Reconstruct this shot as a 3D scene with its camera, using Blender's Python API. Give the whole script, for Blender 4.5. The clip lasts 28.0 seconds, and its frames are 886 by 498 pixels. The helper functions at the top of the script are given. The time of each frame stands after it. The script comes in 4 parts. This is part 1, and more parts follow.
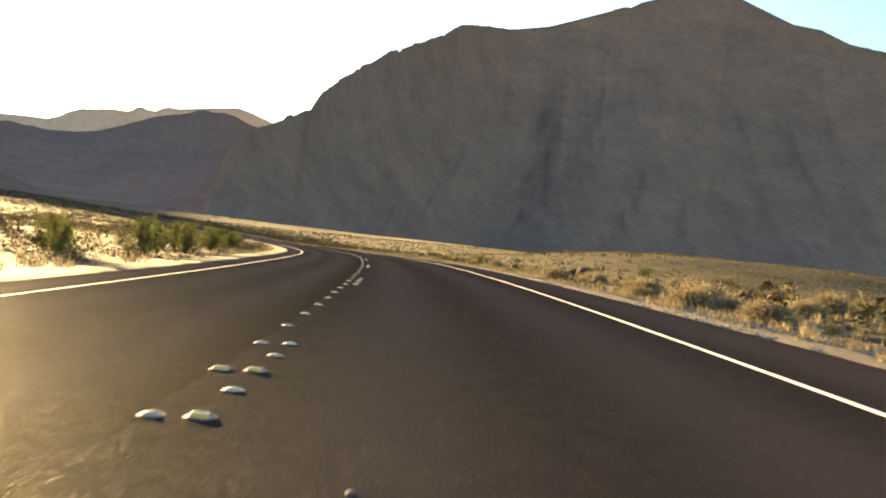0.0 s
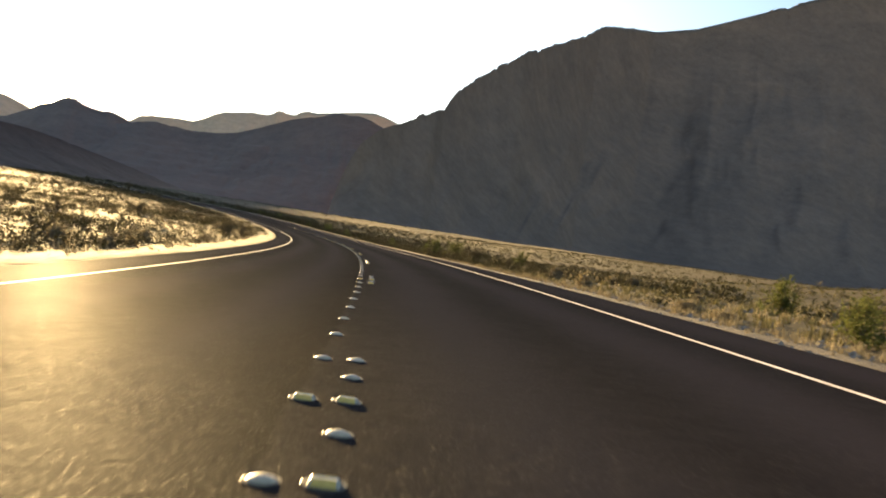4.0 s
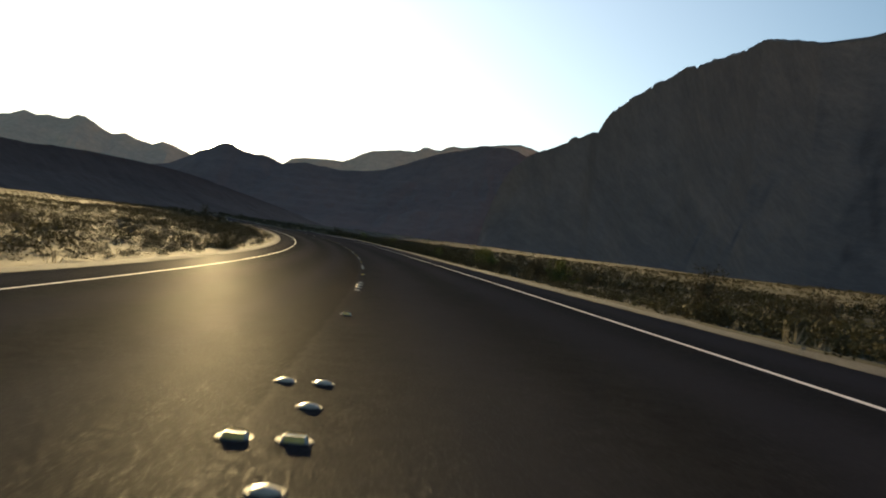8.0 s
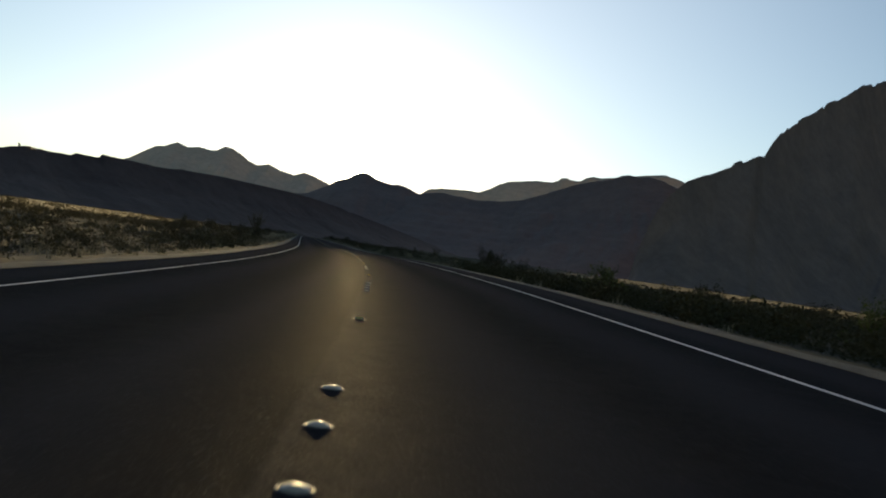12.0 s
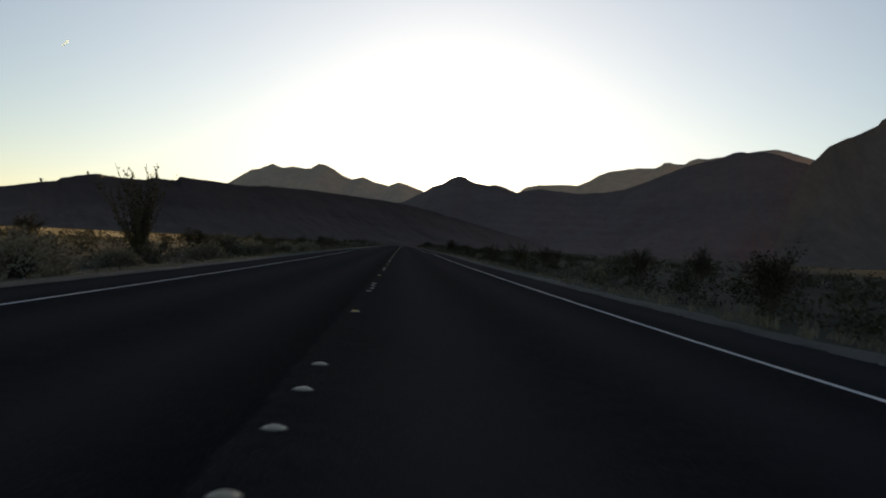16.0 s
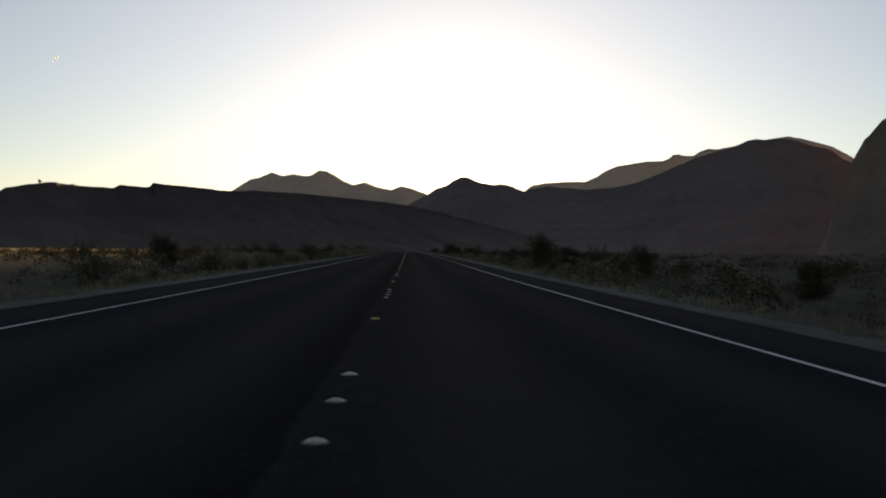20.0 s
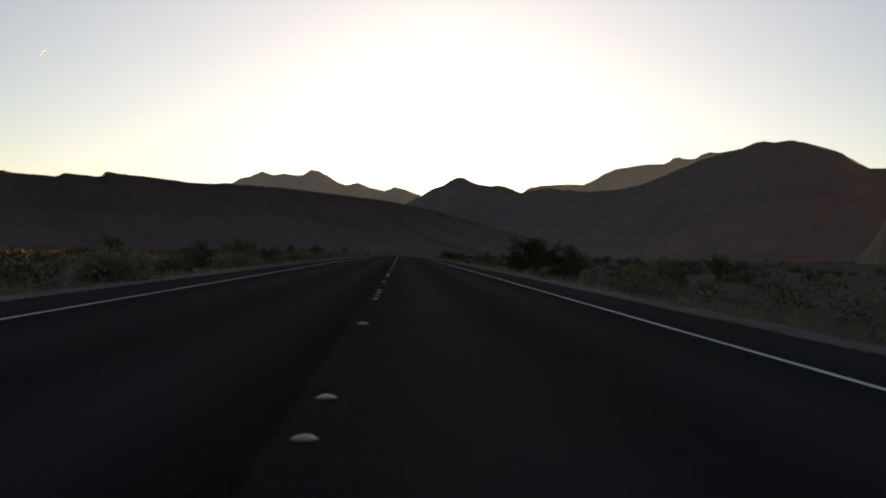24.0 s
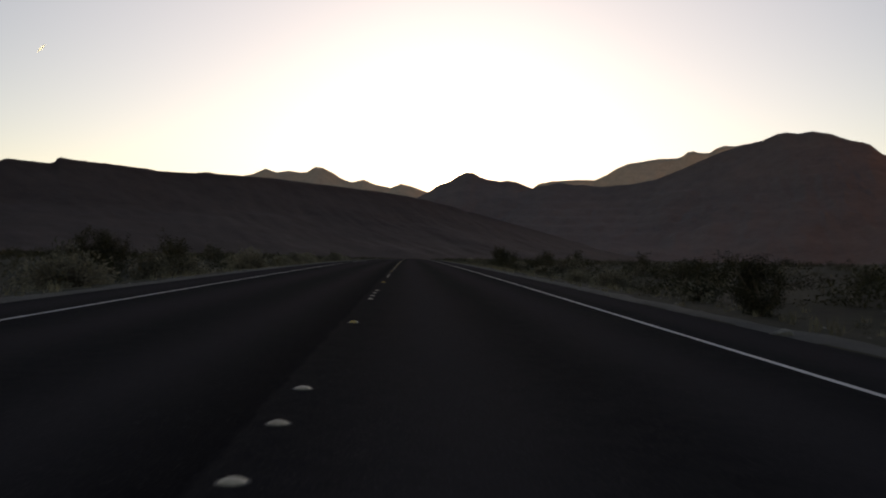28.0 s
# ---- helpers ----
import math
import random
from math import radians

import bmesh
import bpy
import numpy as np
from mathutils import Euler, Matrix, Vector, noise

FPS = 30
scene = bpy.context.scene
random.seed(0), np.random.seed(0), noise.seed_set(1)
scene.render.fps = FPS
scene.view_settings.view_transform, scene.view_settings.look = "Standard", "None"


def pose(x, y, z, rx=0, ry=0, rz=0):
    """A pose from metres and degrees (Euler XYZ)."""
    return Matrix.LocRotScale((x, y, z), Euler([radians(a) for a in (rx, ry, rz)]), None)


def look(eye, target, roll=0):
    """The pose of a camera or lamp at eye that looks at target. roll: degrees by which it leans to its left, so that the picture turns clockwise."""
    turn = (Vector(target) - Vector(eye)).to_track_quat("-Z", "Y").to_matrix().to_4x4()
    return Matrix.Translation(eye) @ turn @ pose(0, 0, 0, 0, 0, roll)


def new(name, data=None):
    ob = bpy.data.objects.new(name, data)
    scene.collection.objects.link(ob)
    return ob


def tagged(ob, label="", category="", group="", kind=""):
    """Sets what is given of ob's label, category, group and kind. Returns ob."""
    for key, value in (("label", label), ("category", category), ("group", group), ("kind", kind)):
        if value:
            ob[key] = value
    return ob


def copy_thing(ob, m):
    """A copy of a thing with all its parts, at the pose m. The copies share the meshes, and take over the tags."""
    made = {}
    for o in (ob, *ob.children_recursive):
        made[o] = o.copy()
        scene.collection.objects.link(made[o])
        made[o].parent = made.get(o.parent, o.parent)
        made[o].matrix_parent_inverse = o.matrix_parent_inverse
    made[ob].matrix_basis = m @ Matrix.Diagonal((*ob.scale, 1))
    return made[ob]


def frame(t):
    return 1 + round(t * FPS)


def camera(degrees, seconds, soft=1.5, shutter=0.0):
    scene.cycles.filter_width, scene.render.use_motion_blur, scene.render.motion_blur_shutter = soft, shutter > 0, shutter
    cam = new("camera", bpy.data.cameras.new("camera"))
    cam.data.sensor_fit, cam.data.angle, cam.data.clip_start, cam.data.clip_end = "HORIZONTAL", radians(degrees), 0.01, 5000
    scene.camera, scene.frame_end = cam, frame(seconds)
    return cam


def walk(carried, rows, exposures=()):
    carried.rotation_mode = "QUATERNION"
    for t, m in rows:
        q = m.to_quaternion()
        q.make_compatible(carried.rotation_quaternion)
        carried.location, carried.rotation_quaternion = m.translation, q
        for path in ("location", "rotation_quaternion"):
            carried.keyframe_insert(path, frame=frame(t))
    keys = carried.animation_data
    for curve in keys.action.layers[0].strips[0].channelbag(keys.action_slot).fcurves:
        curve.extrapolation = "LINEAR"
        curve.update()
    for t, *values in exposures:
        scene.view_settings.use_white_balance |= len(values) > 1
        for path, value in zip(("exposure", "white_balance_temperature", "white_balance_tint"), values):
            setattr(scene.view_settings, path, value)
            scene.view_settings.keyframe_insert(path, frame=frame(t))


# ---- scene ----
cam = camera(55.19, 28.0, soft=2.0, shutter=0.07)
PATH = [
    (0, 0.967, 0.000, 0.861, -0.51, -6.25, -1.46),
    (0.5, 0.574, 12.427, 0.727, -0.14, -7.75, -0.41),
    (1, -0.125, 24.835, 0.561, -0.23, -7.24, 0.81),
    (1.5, -1.008, 37.062, 0.401, -0.86, -7.48, 1.91),
    (2, -2.172, 49.263, 0.200, -0.93, -6.98, 3.05),
    (2.5, -3.524, 61.580, -0.060, -1.18, -7.18, 3.79),
    (3, -5.153, 73.864, -0.330, -0.82, -7.41, 5.16),
    (3.5, -6.991, 86.011, -0.561, -0.99, -8.08, 6.23),
    (4, -9.094, 98.115, -0.784, -1.01, -8.07, 7.36),
    (4.5, -11.457, 110.172, -1.004, -1.03, -8.07, 8.47),
    (5, -14.079, 122.175, -1.218, -1.05, -8.06, 9.57),
    (5.5, -16.956, 134.120, -1.436, -1.08, -8.06, 10.67),
    (6, -20.089, 146.001, -1.647, -0.75, -7.85, 12.30),
    (6.5, -23.470, 157.872, -1.844, -0.57, -7.88, 13.31),
    (7, -27.111, 169.668, -2.016, -0.65, -8.25, 14.70),
    (7.5, -30.995, 181.277, -2.164, -0.34, -7.17, 16.22),
    (8, -35.126, 192.802, -2.281, 0.01, -6.64, 17.39),
    (8.5, -39.577, 204.240, -2.346, -0.08, -7.01, 18.64),
    (9, -44.265, 215.582, -2.378, 0.03, -6.39, 19.95),
    (9.5, -49.128, 226.766, -2.381, 0.23, -6.39, 21.12),
    (10, -54.212, 237.851, -2.343, 0.38, -5.66, 22.00),
    (10.5, -59.537, 248.905, -2.267, 0.60, -6.84, 22.93),
    (11, -65.086, 259.848, -2.162, 0.81, -7.70, 24.14),
    (11.5, -70.810, 270.546, -2.049, 0.80, -7.43, 25.39),
    (12, -76.755, 281.121, -1.920, 1.06, -7.59, 26.52),
    (12.5, -82.822, 291.524, -1.771, 1.11, -7.35, 27.94),
    (13, -89.108, 301.798, -1.624, 1.12, -7.11, 29.01),
    (13.5, -95.606, 311.940, -1.484, 1.13, -6.87, 30.00),
    (14, -102.286, 321.962, -1.344, 1.14, -6.63, 30.80),
    (14.5, -109.112, 331.885, -1.213, 1.14, -6.40, 31.40),
    (15, -116.050, 341.729, -1.102, 0.76, -5.15, 32.43),
    (15.5, -123.057, 351.498, -0.991, 0.73, -3.43, 33.03),
    (16, -130.114, 361.229, -0.878, 0.61, -2.90, 33.36),
    (16.5, -137.381, 371.053, -0.746, 0.97, -1.74, 33.68),
    (17, -144.649, 380.876, -0.579, 0.83, 0.02, 33.60),
    (17.5, -151.860, 390.764, -0.412, 0.80, -0.32, 33.22),
    (18, -159.063, 400.658, -0.237, 1.14, -1.37, 33.14),
    (18.5, -166.195, 410.488, -0.053, 1.09, -1.85, 33.15),
    (19, -173.319, 420.324, 0.142, 1.14, -2.62, 33.37),
    (19.5, -180.531, 430.103, 0.356, 0.99, -1.52, 33.77),
    (20, -187.743, 439.882, 0.546, 0.83, -0.59, 33.75),
    (20.5, -194.921, 449.716, 0.702, 0.84, -0.20, 33.52),
    (21, -202.101, 459.548, 0.858, 0.80, -0.55, 33.27),
    (21.5, -209.390, 469.553, 1.023, 0.92, -1.48, 33.24),
    (22, -216.682, 479.555, 1.206, 0.95, -1.35, 33.24),
    (22.5, -223.977, 489.555, 1.395, 0.98, -1.22, 33.24),
    (23, -231.276, 499.553, 1.582, 1.01, -1.08, 33.25),
    (23.5, -238.578, 509.548, 1.767, 1.04, -0.95, 33.25),
    (24, -245.881, 519.542, 1.952, 1.03, -1.18, 33.29),
    (24.5, -253.037, 529.418, 2.153, 1.19, -1.12, 33.23),
    (25, -260.192, 539.296, 2.351, 0.90, -0.56, 33.11),
    (25.5, -267.173, 548.953, 2.511, 0.97, -0.92, 33.06),
    (26, -274.141, 558.596, 2.667, 0.74, -1.67, 32.92),
    (26.5, -281.193, 568.364, 2.819, 0.97, -3.01, 33.02),
    (27, -288.450, 578.298, 3.006, 0.98, -3.24, 33.41),
    (27.5, -295.771, 588.230, 3.178, 1.05, -2.04, 33.79),
    (28, -303.056, 598.100, 3.344, 0.89, -0.87, 33.76),
]
walk(cam, [(t, pose(x, y, z, 90 + pitch, roll, yaw)) for t, x, y, z, pitch, roll, yaw in PATH],
     exposures=[(0, 3.5, 7100, 14), (3, 3.14, 6850, 14), (6, 2.32, 6400, 12), (8, 1.8, 6050, 9), (11, 1.5, 5900, 8), (15, 1.25, 6500, 14), (17, 1.28, 6700, 16), (20, 1.35, 7000, 19), (24, 1.42, 7500, 22), (28, 1.44, 7800, 26)])

# ---- sky and sun ----
SUN_AZ, SUN_EL = radians(32.8), radians(5.26)      # azimuth turned left from +Y
SUN_DIR = Vector((-math.sin(SUN_AZ) * math.cos(SUN_EL), math.cos(SUN_AZ) * math.cos(SUN_EL), math.sin(SUN_EL)))


def make_world():
    w = bpy.data.worlds.new("evening_sky")
    scene.world = w
    w.use_nodes = True
    nt = w.node_tree
    nt.nodes.clear()
    out = nt.nodes.new("ShaderNodeOutputWorld")
    bg = nt.nodes.new("ShaderNodeBackground")
    sky = nt.nodes.new("ShaderNodeTexSky")
    sky.sky_type = "NISHITA"
    sky.sun_disc = False
    sky.sun_elevation = SUN_EL
    sky.sun_rotation = -SUN_AZ
    sky.altitude = 600
    sky.air_density, sky.dust_density, sky.ozone_density = 1.0, 0.3, 1.7
    # bright dusty aureole round the low sun
    tc = nt.nodes.new("ShaderNodeTexCoord")
    dot = nt.nodes.new("ShaderNodeVectorMath")
    dot.operation = "DOT_PRODUCT"
    dot.inputs[1].default_value = SUN_DIR
    nt.links.new(tc.outputs["Generated"], dot.inputs[0])
    total = sky.outputs["Color"]
    for power, strength, tint in ((5.6, 3.6, (1.0, 0.965, 0.89)), (30, 0.5, (1.0, 0.93, 0.78)), (110, 2.2, (1.0, 0.95, 0.82)), (3000, 60.0, (1.0, 0.86, 0.55))):
        p = nt.nodes.new("ShaderNodeMath")
        p.operation = "POWER"
        p.use_clamp = True
        p.inputs[1].default_value = power
        nt.links.new(dot.outputs["Value"], p.inputs[0])
        c = nt.nodes.new("ShaderNodeVectorMath")
        c.operation = "SCALE"
        c.inputs[0].default_value = tuple(a * strength for a in tint)
        nt.links.new(p.outputs["Value"], c.inputs["Scale"])
        s = nt.nodes.new("ShaderNodeVectorMath")
        s.operation = "ADD"
        nt.links.new(total, s.inputs[0])
        nt.links.new(c.outputs["Vector"], s.inputs[1])
        total = s.outputs["Vector"]
    nt.links.new(total, bg.inputs["Color"])
    bg.inputs["Strength"].default_value = 0.05
    nt.links.new(bg.outputs["Background"], out.inputs["Surface"])


make_world()
sun_data = bpy.data.lights.new("sun", "SUN")
sun_data.energy = 5.0
sun_data.angle = radians(0.53)
sun_data.color = (1.0, 0.70, 0.30)
sun = new("sun", sun_data)
sun.matrix_world = look(SUN_DIR * 50, (0, 0, 0))


# ---- materials ----
def principled(name, rough=0.8, metal=0.0, spec=0.3):
    m = bpy.data.materials.new(name)
    m.use_nodes = True
    b = m.node_tree.nodes["Principled BSDF"]
    b.inputs["Roughness"].default_value = rough
    b.inputs["Metallic"].default_value = metal
    b.inputs["Specular IOR Level"].default_value = spec
    return m, m.node_tree, b


def coords(nt, kind="Object", scale=(1, 1, 1)):
    tc = nt.nodes.new("ShaderNodeTexCoord")
    mp = nt.nodes.new("ShaderNodeMapping")
    mp.inputs["Scale"].default_value = scale
    nt.links.new(tc.outputs[kind], mp.inputs["Vector"])
    return mp.outputs["Vector"]


def noise_tex(nt, vec, scale, detail=4, rough=0.6):
    n = nt.nodes.new("ShaderNodeTexNoise")
    n.inputs["Scale"].default_value = scale
    n.inputs["Detail"].default_value = detail
    n.inputs["Roughness"].default_value = rough
    nt.links.new(vec, n.inputs["Vector"])
    return n.outputs["Fac"]


def ramp(nt, fac, stops):
    r = nt.nodes.new("ShaderNodeValToRGB")
    el = r.color_ramp.elements
    while len(el) < len(stops):
        el.new(0.5)
    for e, (p, c) in zip(el, stops):
        e.position, e.color = p, (*c, 1)
    nt.links.new(fac, r.inputs["Fac"])
    return r.outputs["Color"]


def mix(nt, fac, a, b, mode="MIX"):
    n = nt.nodes.new("ShaderNodeMix")
    n.data_type, n.blend_type = "RGBA", mode
    for sock, v in ((n.inputs[0], fac), (n.inputs[6], a), (n.inputs[7], b)):
        if isinstance(v, (int, float)):
            sock.default_value = v
        elif isinstance(v, tuple):
            sock.default_value = (*v, 1)
        else:
            nt.links.new(v, sock)
    return n.outputs[2]


def bump(nt, b, height, strength, dist):
    n = nt.nodes.new("ShaderNodeBump")
    n.inputs["Strength"].default_value = strength
    n.inputs["Distance"].default_value = dist
    nt.links.new(height, n.inputs["Height"])
    nt.links.new(n.outputs["Normal"], b.inputs["Normal"])


def math_node(nt, op, a, b=None, c=None):
    n = nt.nodes.new("ShaderNodeMath")
    n.operation = op
    for sock, v in zip(n.inputs, (a, b, c)):
        if isinstance(v, (int, float)):
            sock.default_value = v
        elif v is not None:
            nt.links.new(v, sock)
    return n.outputs["Value"]


def map_range(nt, v, f0, f1, t0, t1):
    n = nt.nodes.new("ShaderNodeMapRange")
    for k, x in (("From Min", f0), ("From Max", f1), ("To Min", t0), ("To Max", t1)):
        n.inputs[k].default_value = x
    nt.links.new(v, n.inputs["Value"])
    return n.outputs["Result"]


def mat_asphalt():
    m, nt, b = principled("asphalt", 0.6, 0, 0.5)
    v = coords(nt)
    uv = coords(nt, "UV")
    big = noise_tex(nt, v, 0.35, 5)
    mid = noise_tex(nt, v, 5, 4)
    fine = noise_tex(nt, v, 85, 4, 0.8)
    grit = noise_tex(nt, v, 30, 3, 0.7)
    base = ramp(nt, big, [(0.3, (0.0162, 0.0120, 0.0134)), (0.7, (0.0265, 0.0200, 0.0220))])
    base = mix(nt, 0.45, base, ramp(nt, fine, [(0.38, (0.006, 0.0055, 0.0055)), (0.72, (0.069, 0.052, 0.055))]))
    base = mix(nt, 0.25, base, ramp(nt, mid, [(0.35, (0.012, 0.011, 0.011)), (0.7, (0.036, 0.032, 0.031))]))
    # worn wheel tracks: the U coordinate runs across the carriageway in metres
    sep = nt.nodes.new("ShaderNodeSeparateXYZ")
    nt.links.new(uv, sep.inputs["Vector"])
    across = math_node(nt, "MULTIPLY_ADD", map_range(nt, noise_tex(nt, v, 0.22, 3), 0, 1, -0.5, 0.5), 0.45, sep.outputs["X"])
    wave = math_node(nt, "COSINE", math_node(nt, "MULTIPLY", across, 2 * math.pi / 1.8))
    base = mix(nt, map_range(nt, wave, -1, 1, 0.62, 0.0), base, (0.0500, 0.0385, 0.0405))
    # the paving joint between the two lanes: a ragged strip of tar left of the markers
    edge = math_node(nt, "MULTIPLY_ADD", map_range(nt, noise_tex(nt, v, 1.6, 4, 0.7), 0, 1, -0.5, 0.5), 0.14, sep.outputs["X"])
    joint = math_node(nt, "MULTIPLY", map_range(nt, edge, -0.16, -0.12, 0.75, 0.0), map_range(nt, edge, -1.05, -0.2, 0.0, 1.0))
    base = mix(nt, joint, base, (0.0085, 0.0070, 0.0076))
    nt.links.new(base, b.inputs["Base Color"])
    b.inputs["Roughness"].default_value = 0.57
    height = math_node(nt, "MULTIPLY_ADD", grit, 0.9, fine)
    bump(nt, b, height, 1.0, 0.011)
    df = nt.nodes.new("ShaderNodeBsdfDiffuse")
    df.inputs["Roughness"].default_value = 1.0
    nt.links.new(base, df.inputs["Color"])
    ms = nt.nodes.new("ShaderNodeMixShader")
    # polished stones among dull binder
    nt.links.new(map_range(nt, noise_tex(nt, v, 70, 2, 0.6), 0.55, 0.72, 0.026, 0.235), ms.inputs[0])
    nt.links.new(df.outputs[0], ms.inputs[1])
    nt.links.new(b.outputs[0], ms.inputs[2])
    nt.links.new(ms.outputs[0], nt.nodes["Material Output"].inputs["Surface"])
    return m


def mat_noise(name, stops, scale, fine_scale, rough=0.9, bump_s=0.4, bump_d=0.02, spec=0.2, fine_mix=0.35, random_tint=0.0):
    m, nt, b = principled(name, rough, 0, spec)
    v = coords(nt)
    a = noise_tex(nt, v, scale, 5)
    f = noise_tex(nt, v, fine_scale, 4, 0.7)
    col = mix(nt, fine_mix, ramp(nt, a, stops), ramp(nt, f, [(0.3, tuple(c * 0.45 for c in stops[0][1])), (0.75, tuple(min(1, c * 1.5) for c in stops[-1][1]))]))
    if random_tint:
        oi = nt.nodes.new("ShaderNodeObjectInfo")
        hsv = nt.nodes.new("ShaderNodeHueSaturation")
        mr = nt.nodes.new("ShaderNodeMapRange")
        mr.inputs["To Min"].default_value, mr.inputs["To Max"].default_value = 1 - random_tint, 1 + random_tint
        nt.links.new(oi.outputs["Random"], mr.inputs["Value"])
        nt.links.new(mr.outputs["Result"], hsv.inputs["Value"])
        nt.links.new(col, hsv.inputs["Color"])
        col = hsv.outputs["Color"]
    nt.links.new(col, b.inputs["Base Color"])
    bump(nt, b, f, bump_s, bump_d)
    return m


def mat_soil():
    """Sandy soil with fine gravel, paler wash streaks and a thin low cover of dry olive weeds in patches."""
    m, nt, b = principled("desert_soil", 0.97, 0, 0.08)
    v = coords(nt)
    broad, fine, weeds, tuft = noise_tex(nt, v, 0.06, 5), noise_tex(nt, v, 3.5, 4, 0.7), noise_tex(nt, v, 0.02, 5, 0.65), noise_tex(nt, v, 0.9, 4, 0.7)
    col = ramp(nt, broad, [(0.3, (0.038, 0.029, 0.021)), (0.5, (0.052, 0.040, 0.028)), (0.7, (0.076, 0.058, 0.040))])
    col = mix(nt, 0.45, col, ramp(nt, fine, [(0.3, (0.018, 0.014, 0.011)), (0.75, (0.108, 0.082, 0.057))]))
    cover = math_node(nt, "MULTIPLY", map_range(nt, weeds, 0.38, 0.58, 0.0, 1.0), map_range(nt, tuft, 0.36, 0.56, 0.25, 0.9))
    col = mix(nt, cover, col, ramp(nt, fine, [(0.3, (0.020, 0.020, 0.010)), (0.7, (0.058, 0.054, 0.028))]))
    nt.links.new(col, b.inputs["Base Color"])
    bump(nt, b, math_node(nt, "MULTIPLY_ADD", tuft, 0.8, fine), 0.5, 0.035)
    return m


def mat_rock_range(name, tint, band, bump_d, contrast=1.0):
    m, nt, b = principled(name, 0.95, 0, 0.1)
    v = coords(nt)
    strata = noise_tex(nt, coords(nt, "Object", (0.004, 0.004, band)), 1.0, 2, 0.5)
    patch = noise_tex(nt, v, 0.005, 6, 0.6)
    scree = noise_tex(nt, v, 0.03, 5, 0.65)
    grit = noise_tex(nt, v, 0.11, 6, 0.72)

    def shade(k, warm=1.0):
        k = 1 + (k - 1) * contrast
        return (tint[0] * k * warm, tint[1] * k, tint[2] * k / warm)
    col = ramp(nt, strata, [(0.32, shade(0.72)), (0.46, shade(1.0, 1.05)), (0.55, shade(0.82)), (0.68, shade(1.3, 1.06))])
    col = mix(nt, 0.6, col, ramp(nt, patch, [(0.35, shade(0.66, 0.95)), (0.52, shade(1.0)), (0.7, shade(1.35, 1.08))]))
    col = mix(nt, 0.3, col, ramp(nt, scree, [(0.36, shade(0.5)), (0.66, shade(1.4))]))
    col = mix(nt, 0.22, col, ramp(nt, grit, [(0.35, shade(0.4)), (0.7, shade(1.5))]))
    nt.links.new(col, b.inputs["Base Color"])
    bump(nt, b, math_node(nt, "MULTIPLY_ADD", scree, 3.0, grit), 0.28, bump_d)
    return m


def mat_leaf(name, dark, light, trans=0.14):
    m, nt, b = principled(name, 0.85, 0, 0.06)
    g = nt.nodes.new("ShaderNodeNewGeometry")
    oi = nt.nodes.new("ShaderNodeObjectInfo")
    mid = tuple((p + q) / 2 for p, q in zip(dark, light))
    tuft = noise_tex(nt, coords(nt), 0.9, 3)
    col = mix(nt, 0.55, ramp(nt, g.outputs["Random Per Island"], [(0.0, dark), (1.0, light)]), ramp(nt, tuft, [(0.33, tuple(c * 0.75 for c in dark)), (0.5, mid), (0.68, tuple(c * 1.1 for c in light))]))
    hsv = nt.nodes.new("ShaderNodeHueSaturation")
    mr = nt.nodes.new("ShaderNodeMapRange")
    mr.inputs["To Min"].default_value, mr.inputs["To Max"].default_value = 0.8, 1.2
    nt.links.new(oi.outputs["Random"], mr.inputs["Value"])
    nt.links.new(mr.outputs["Result"], hsv.inputs["Value"])
    nt.links.new(col, hsv.inputs["Color"])
    nt.links.new(hsv.outputs["Color"], b.inputs["Base Color"])
    tr = nt.nodes.new("ShaderNodeBsdfTranslucent")
    nt.links.new(hsv.outputs["Color"], tr.inputs["Color"])
    ms = nt.nodes.new("ShaderNodeMixShader")
    ms.inputs[0].default_value = trans
    nt.links.new(b.outputs[0], ms.inputs[1])
    nt.links.new(tr.outputs[0], ms.inputs[2])
    nt.links.new(ms.outputs[0], nt.nodes["Material Output"].inputs["Surface"])
    return m


ASPHALT = mat_asphalt()
PAINT = mat_noise("road_paint", [(0.3, (0.72, 0.61, 0.55)), (0.6, (0.93, 0.80, 0.73))], 1.5, 45, 0.75, 0.3, 0.003, 0.15, 0.25)
GRAVEL = mat_noise("gravel", [(0.3, (0.074, 0.066, 0.059)), (0.7, (0.140, 0.125, 0.111))], 0.8, 35, 0.95, 0.7, 0.02, 0.1, 0.5)
SOIL = mat_soil()
CERAMIC = mat_noise("glazed_ceramic", [(0.3, (0.29, 0.236, 0.165)), (0.7, (0.46, 0.386, 0.285))], 18, 120, 0.42, 0.12, 0.002, 0.35, 0.35, 0.2)
MARKER_BODY = mat_noise("marker_plastic", [(0.3, (0.26, 0.235, 0.185)), (0.7, (0.40, 0.365, 0.295))], 20, 120, 0.45, 0.1, 0.002, 0.4, 0.25, 0.15)
LENS = mat_noise("amber_lens", [(0.3, (0.52, 0.34, 0.07)), (0.7, (0.70, 0.49, 0.13))], 60, 300, 0.2, 0.3, 0.002, 0.6, 0.2)
GLUE = mat_noise("marker_adhesive", [(0.3, (0.03, 0.028, 0.026)), (0.7, (0.06, 0.055, 0.05))], 30, 120, 0.6, 0.3, 0.003)
BOULDER = mat_noise("basalt", [(0.3, (0.036, 0.020, 0.016)), (0.7, (0.082, 0.046, 0.036))], 1.4, 14, 0.92, 0.9, 0.03, 0.15, 0.4, 0.2)
